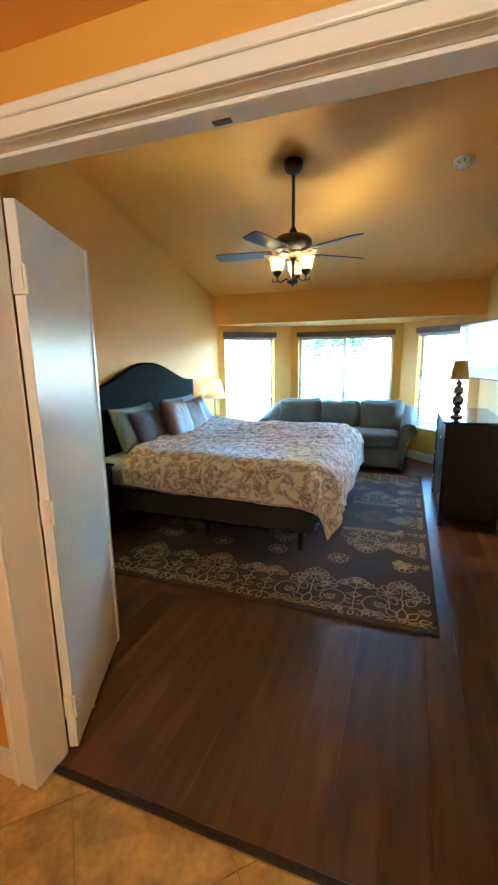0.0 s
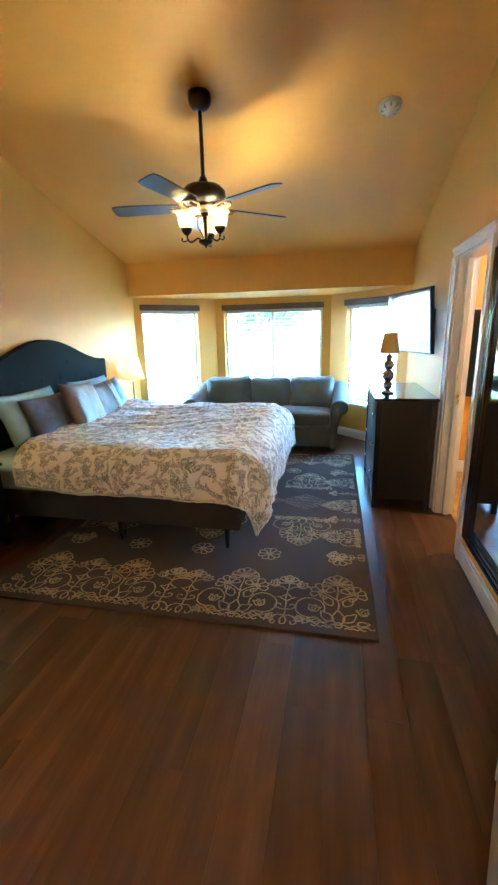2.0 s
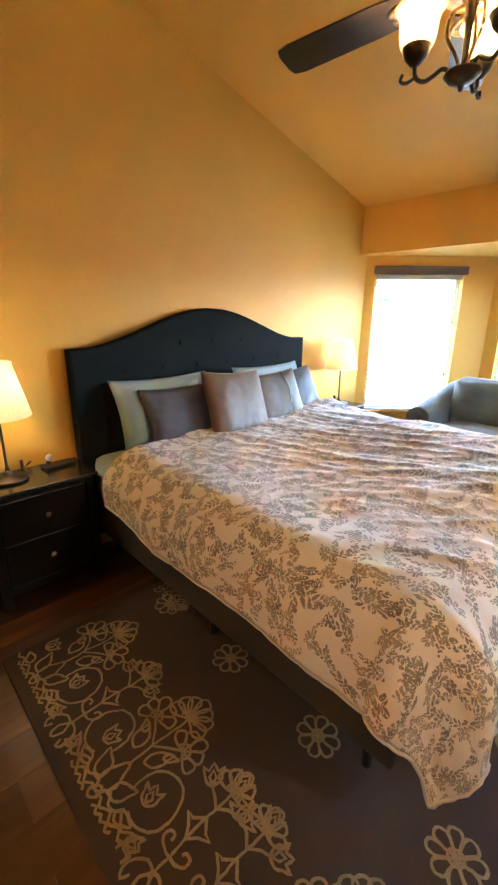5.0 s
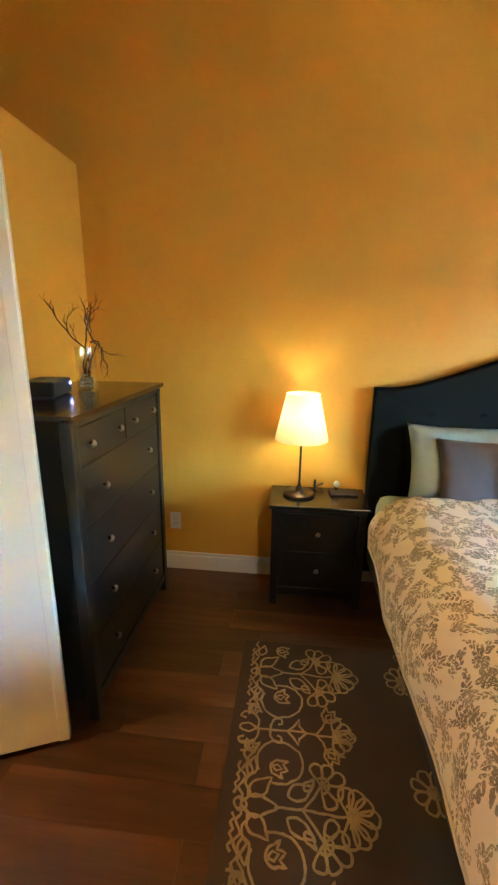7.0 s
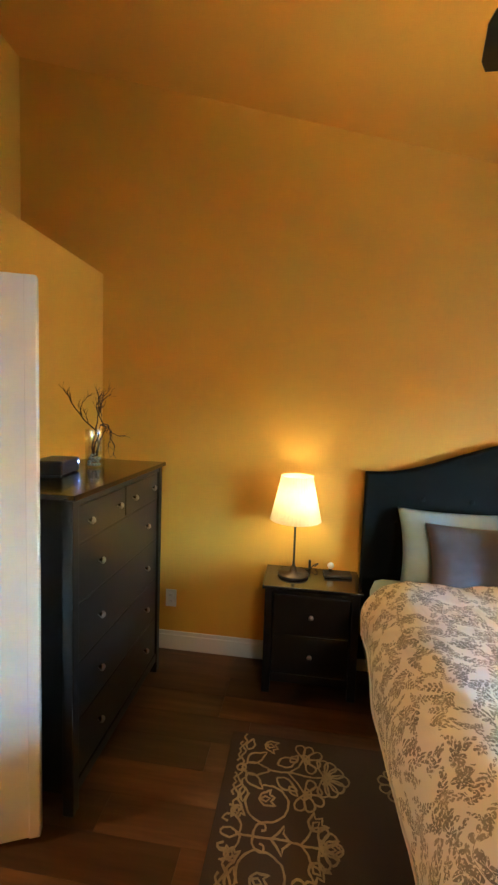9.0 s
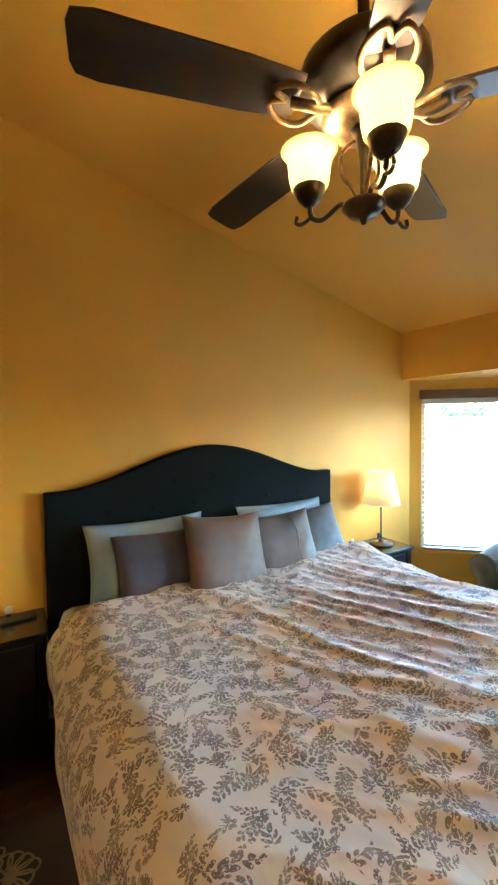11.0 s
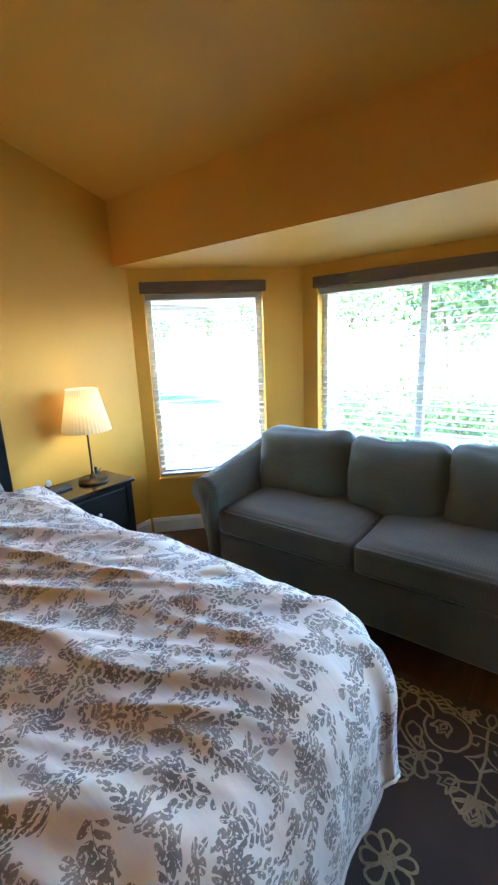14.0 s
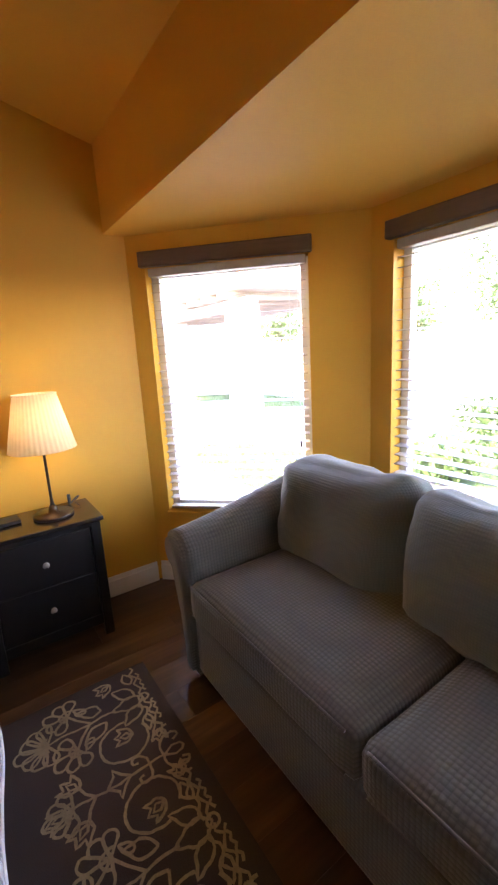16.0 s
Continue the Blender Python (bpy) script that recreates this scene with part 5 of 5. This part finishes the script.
part("beam", boxed(-6.5, 2.0, -1.1, -0.85, 2.36, 2.582, 0.01), ROOFM, pc)
for x, y in ((-2.35, -0.75), (2.15 - 0.35, -1.15), (-6.2, -0.9)):
    col = part("column", boxed(x - 0.3, x + 0.3, y - 0.25, y + 0.25, 0.0, 2.365, 0.02), STUCCO, pc, "white stucco column")
    part("column_foot", boxed(x - 0.34, x + 0.34, y - 0.29, y + 0.29, 0, 0.2, 0.02), STUCCO, col)
fence = structure(new("garden_wall"), "tan block garden wall at the back of the yard", "garden wall")
me = bpy.data.meshes.new("block_course")
bm = boxed(0, 2.98, 0, 0.2, 0, 0.295, 0.01)
bm.to_mesh(me)
bm.free()
me.materials.append(BLOCK)
for i in range(22):
    for j in range(6):
        b = new("block", me)
        b.parent = fence
        b.matrix_basis = pose(-44 + 3 * i + (1.5 if j % 2 else 0), 21.0, GZ + 0.3 * j)
for i in range(9):
    for j in range(6):
        b = new("block", me)
        b.parent = fence
        b.matrix_basis = pose(12.0, 20.8 - 3 * i - (1.5 if j % 2 else 0), GZ + 0.3 * j, 0, 0, -90)


def tree(x, y, h, spread, seed):
    t = thing("tree", (x, y, GZ), "leafy green garden tree behind the wall", "tree", "garden trees")
    rt = random.Random(seed)
    bm = tube([(0, 0, 0), (0.08, 0.05, h * 0.2), (-0.03, 0.1, h * 0.42), (0.05, 0.05, h * 0.75)], 0.16, 8, None, 0.05)
    tips = []
    for k in range(9):
        a = k * 2.4
        z = h * (0.3 + 0.05 * k)
        e = Vector((spread * 0.7 * math.cos(a), spread * 0.7 * math.sin(a), z + h * rt.uniform(0.1, 0.3)))
        s = Vector((0, 0.08, z))
        tube([s, s.lerp(e, 0.5) + Vector((0, 0, 0.15)), e], 0.05, 6, bm, 0.015)
        tips += [e, s.lerp(e, 0.6)]
    tips.append(Vector((0, 0, h * 0.95)))
    part("trunk", bm, BARK, t)
    vs, fs = [], []
    for e in tips:
        for i in range(170):
            d = Vector((rt.gauss(0, 1), rt.gauss(0, 1), rt.gauss(0, 0.8))) * spread * 0.22
            c = e + d
            u = Vector((rt.uniform(-1, 1), rt.uniform(-1, 1), rt.uniform(-1, 1))).normalized() * rt.uniform(0.07, 0.13)
            w = u.cross(Vector((rt.uniform(-1, 1), rt.uniform(-1, 1), 0.3))).normalized() * 0.05
            b = len(vs)
            vs += [c - u, c + w, c + u, c - w]
            fs.append((b, b + 1, b + 2, b + 3))
    me = bpy.data.meshes.new("crown")
    me.from_pydata(vs, [], fs)
    me.materials.append(LEAF)
    cr = new("crown", me)
    cr.parent = t
    cr["kind"] = "stuff"


for k, (x, y, h, s) in enumerate(((-22, 23.5, 4.4, 1.9), (-17.5, 24, 5.0, 2.1), (-13, 23.2, 4.2, 1.9), (-8.5, 24, 5.2, 2.2), (-4, 23.5, 4.5, 2.0), (0.5, 24, 5.0, 2.1), (5, 23.3, 4.6, 2.0), (-2.6, 15.0, 4.6, 1.6))):
    tree(x, y, h, s, k)



def shrub(x, y, h, spread, seed):
    """A low leafy bush: a few stems and many small leaves."""
    t = thing("shrub", (x, y, GZ), "low leafy green shrub in the yard", "shrub", "garden shrubs")
    rt = random.Random(seed)
    bm = bmesh.new()
    vs, fs = [], []
    for k in range(8):
        a = k * 2.4
        e = Vector((spread * 0.6 * math.cos(a), spread * 0.6 * math.sin(a), h * rt.uniform(0.55, 0.95)))
        tube([(0, 0, 0), (e.x * 0.4, e.y * 0.4, e.z * 0.6), e], 0.012, 5, bm, 0.004)
        for i in range(130):
            c = e.lerp(Vector((0, 0, h * 0.2)), rt.random() * 0.7) + Vector((rt.gauss(0, 1), rt.gauss(0, 1), rt.gauss(0, 0.7))) * spread * 0.17
            c.z = max(c.z, 0.03)
            u = Vector((rt.uniform(-1, 1), rt.uniform(-1, 1), rt.uniform(-1, 1))).normalized() * rt.uniform(0.03, 0.06)
            w = u.cross(Vector((rt.uniform(-1, 1), rt.uniform(-1, 1), 0.3))).normalized() * 0.024
            b = len(vs)
            vs += [c - u, c + w, c + u, c - w]
            fs.append((b, b + 1, b + 2, b + 3))
    part("stem", bm, BARK, t)
    me = bpy.data.meshes.new("foliage")
    me.from_pydata(vs, [], fs)
    me.materials.append(LEAF)
    cr = new("foliage", me)
    cr.parent = t
    cr["kind"] = "stuff"


for k, (x, y, h, q) in enumerate(((-3.0, 10.3, 0.35, 0.55), (-2.5, 11.3, 0.55, 0.8), (-3.3, 12.2, 0.65, 0.8), (-1.6, 12.2, 0.65, 0.9), (-0.6, 11.4, 0.6, 0.8), (-2.4, 13.4, 0.8, 1.0))):
    shrub(x, y, h, q, 50 + k)

# ---- floor pieces: planks and tiles ----
rp = random.Random(3)
PW = 0.165
lens = (1.21, 0.86, 0.52)
plank = []
for ln in lens:
    bm = boxed(0.0002, PW - 0.0002, 0.0002, ln - 0.0002, -0.012, 0.0, 0.0006)
    me = bpy.data.meshes.new("plank")
    bm.to_mesh(me)
    bm.free()
    me.materials.append(FLOOR)
    plank.append(me)
x = LEFT - 0.1
while x < RIGHT + 0.02:
    y = BACK + 0.08
    first = True
    while y < 8.0:
        k = rp.choice((0, 0, 1, 2)) if first else rp.choice((0, 0, 0, 1))
        b = new("plank", plank[k])
        b.parent = floor
        b.matrix_basis = pose(x, y, 0)
        y += lens[k]
        first = False
    x += PW
TS = 0.455
bm = boxed(0.003, TS - 0.003, 0.003, TS - 0.003, -0.010, -0.002, 0.002)
tme = bpy.data.meshes.new("tile")
bm.to_mesh(tme)
bm.free()
tme.materials.append(TILE)
c45 = math.sqrt(0.5)
for i in range(-10, 11):
    for j in range(-10, 11):
        cx, cy = -0.6 + (i - j) * TS * c45, 0.4 + (i + j) * TS * c45
        reach = TS * c45
        if -2.06 - reach < cx < 1.2 + reach and -0.9 - reach < cy < BACK + 0.06 - reach + 0.62:
            if cy + reach > BACK + 0.06:
                # cut along the threshold
                top = BACK + 0.055 - cy
                if top <= -reach + 0.02:
                    continue
                pts = [(0, -reach + 0.004), (reach - 0.004, 0), (0, reach - 0.004), (-reach + 0.004, 0)]
                if top < 0:
                    w = reach + top - 0.004
                    pts = [(0, -reach + 0.004), (w, top), (-w, top)]
                else:
                    w = reach - top - 0.004
                    pts = [(0, -reach + 0.004), (reach - 0.004, 0), (w, top), (-w, top), (-reach + 0.004, 0)] if w > 0.002 else pts
                part("tile", extruded(pts, "z", -0.010, -0.002), TILE, hall_floor, m=pose(cx, cy, 0))
            else:
                b = new("tile", tme)
                b.parent = hall_floor
                b.matrix_basis = pose(cx, cy, 0) @ pose(0, 0, 0, 0, 0, 45) @ Matrix.Translation((-TS / 2, -TS / 2, 0))
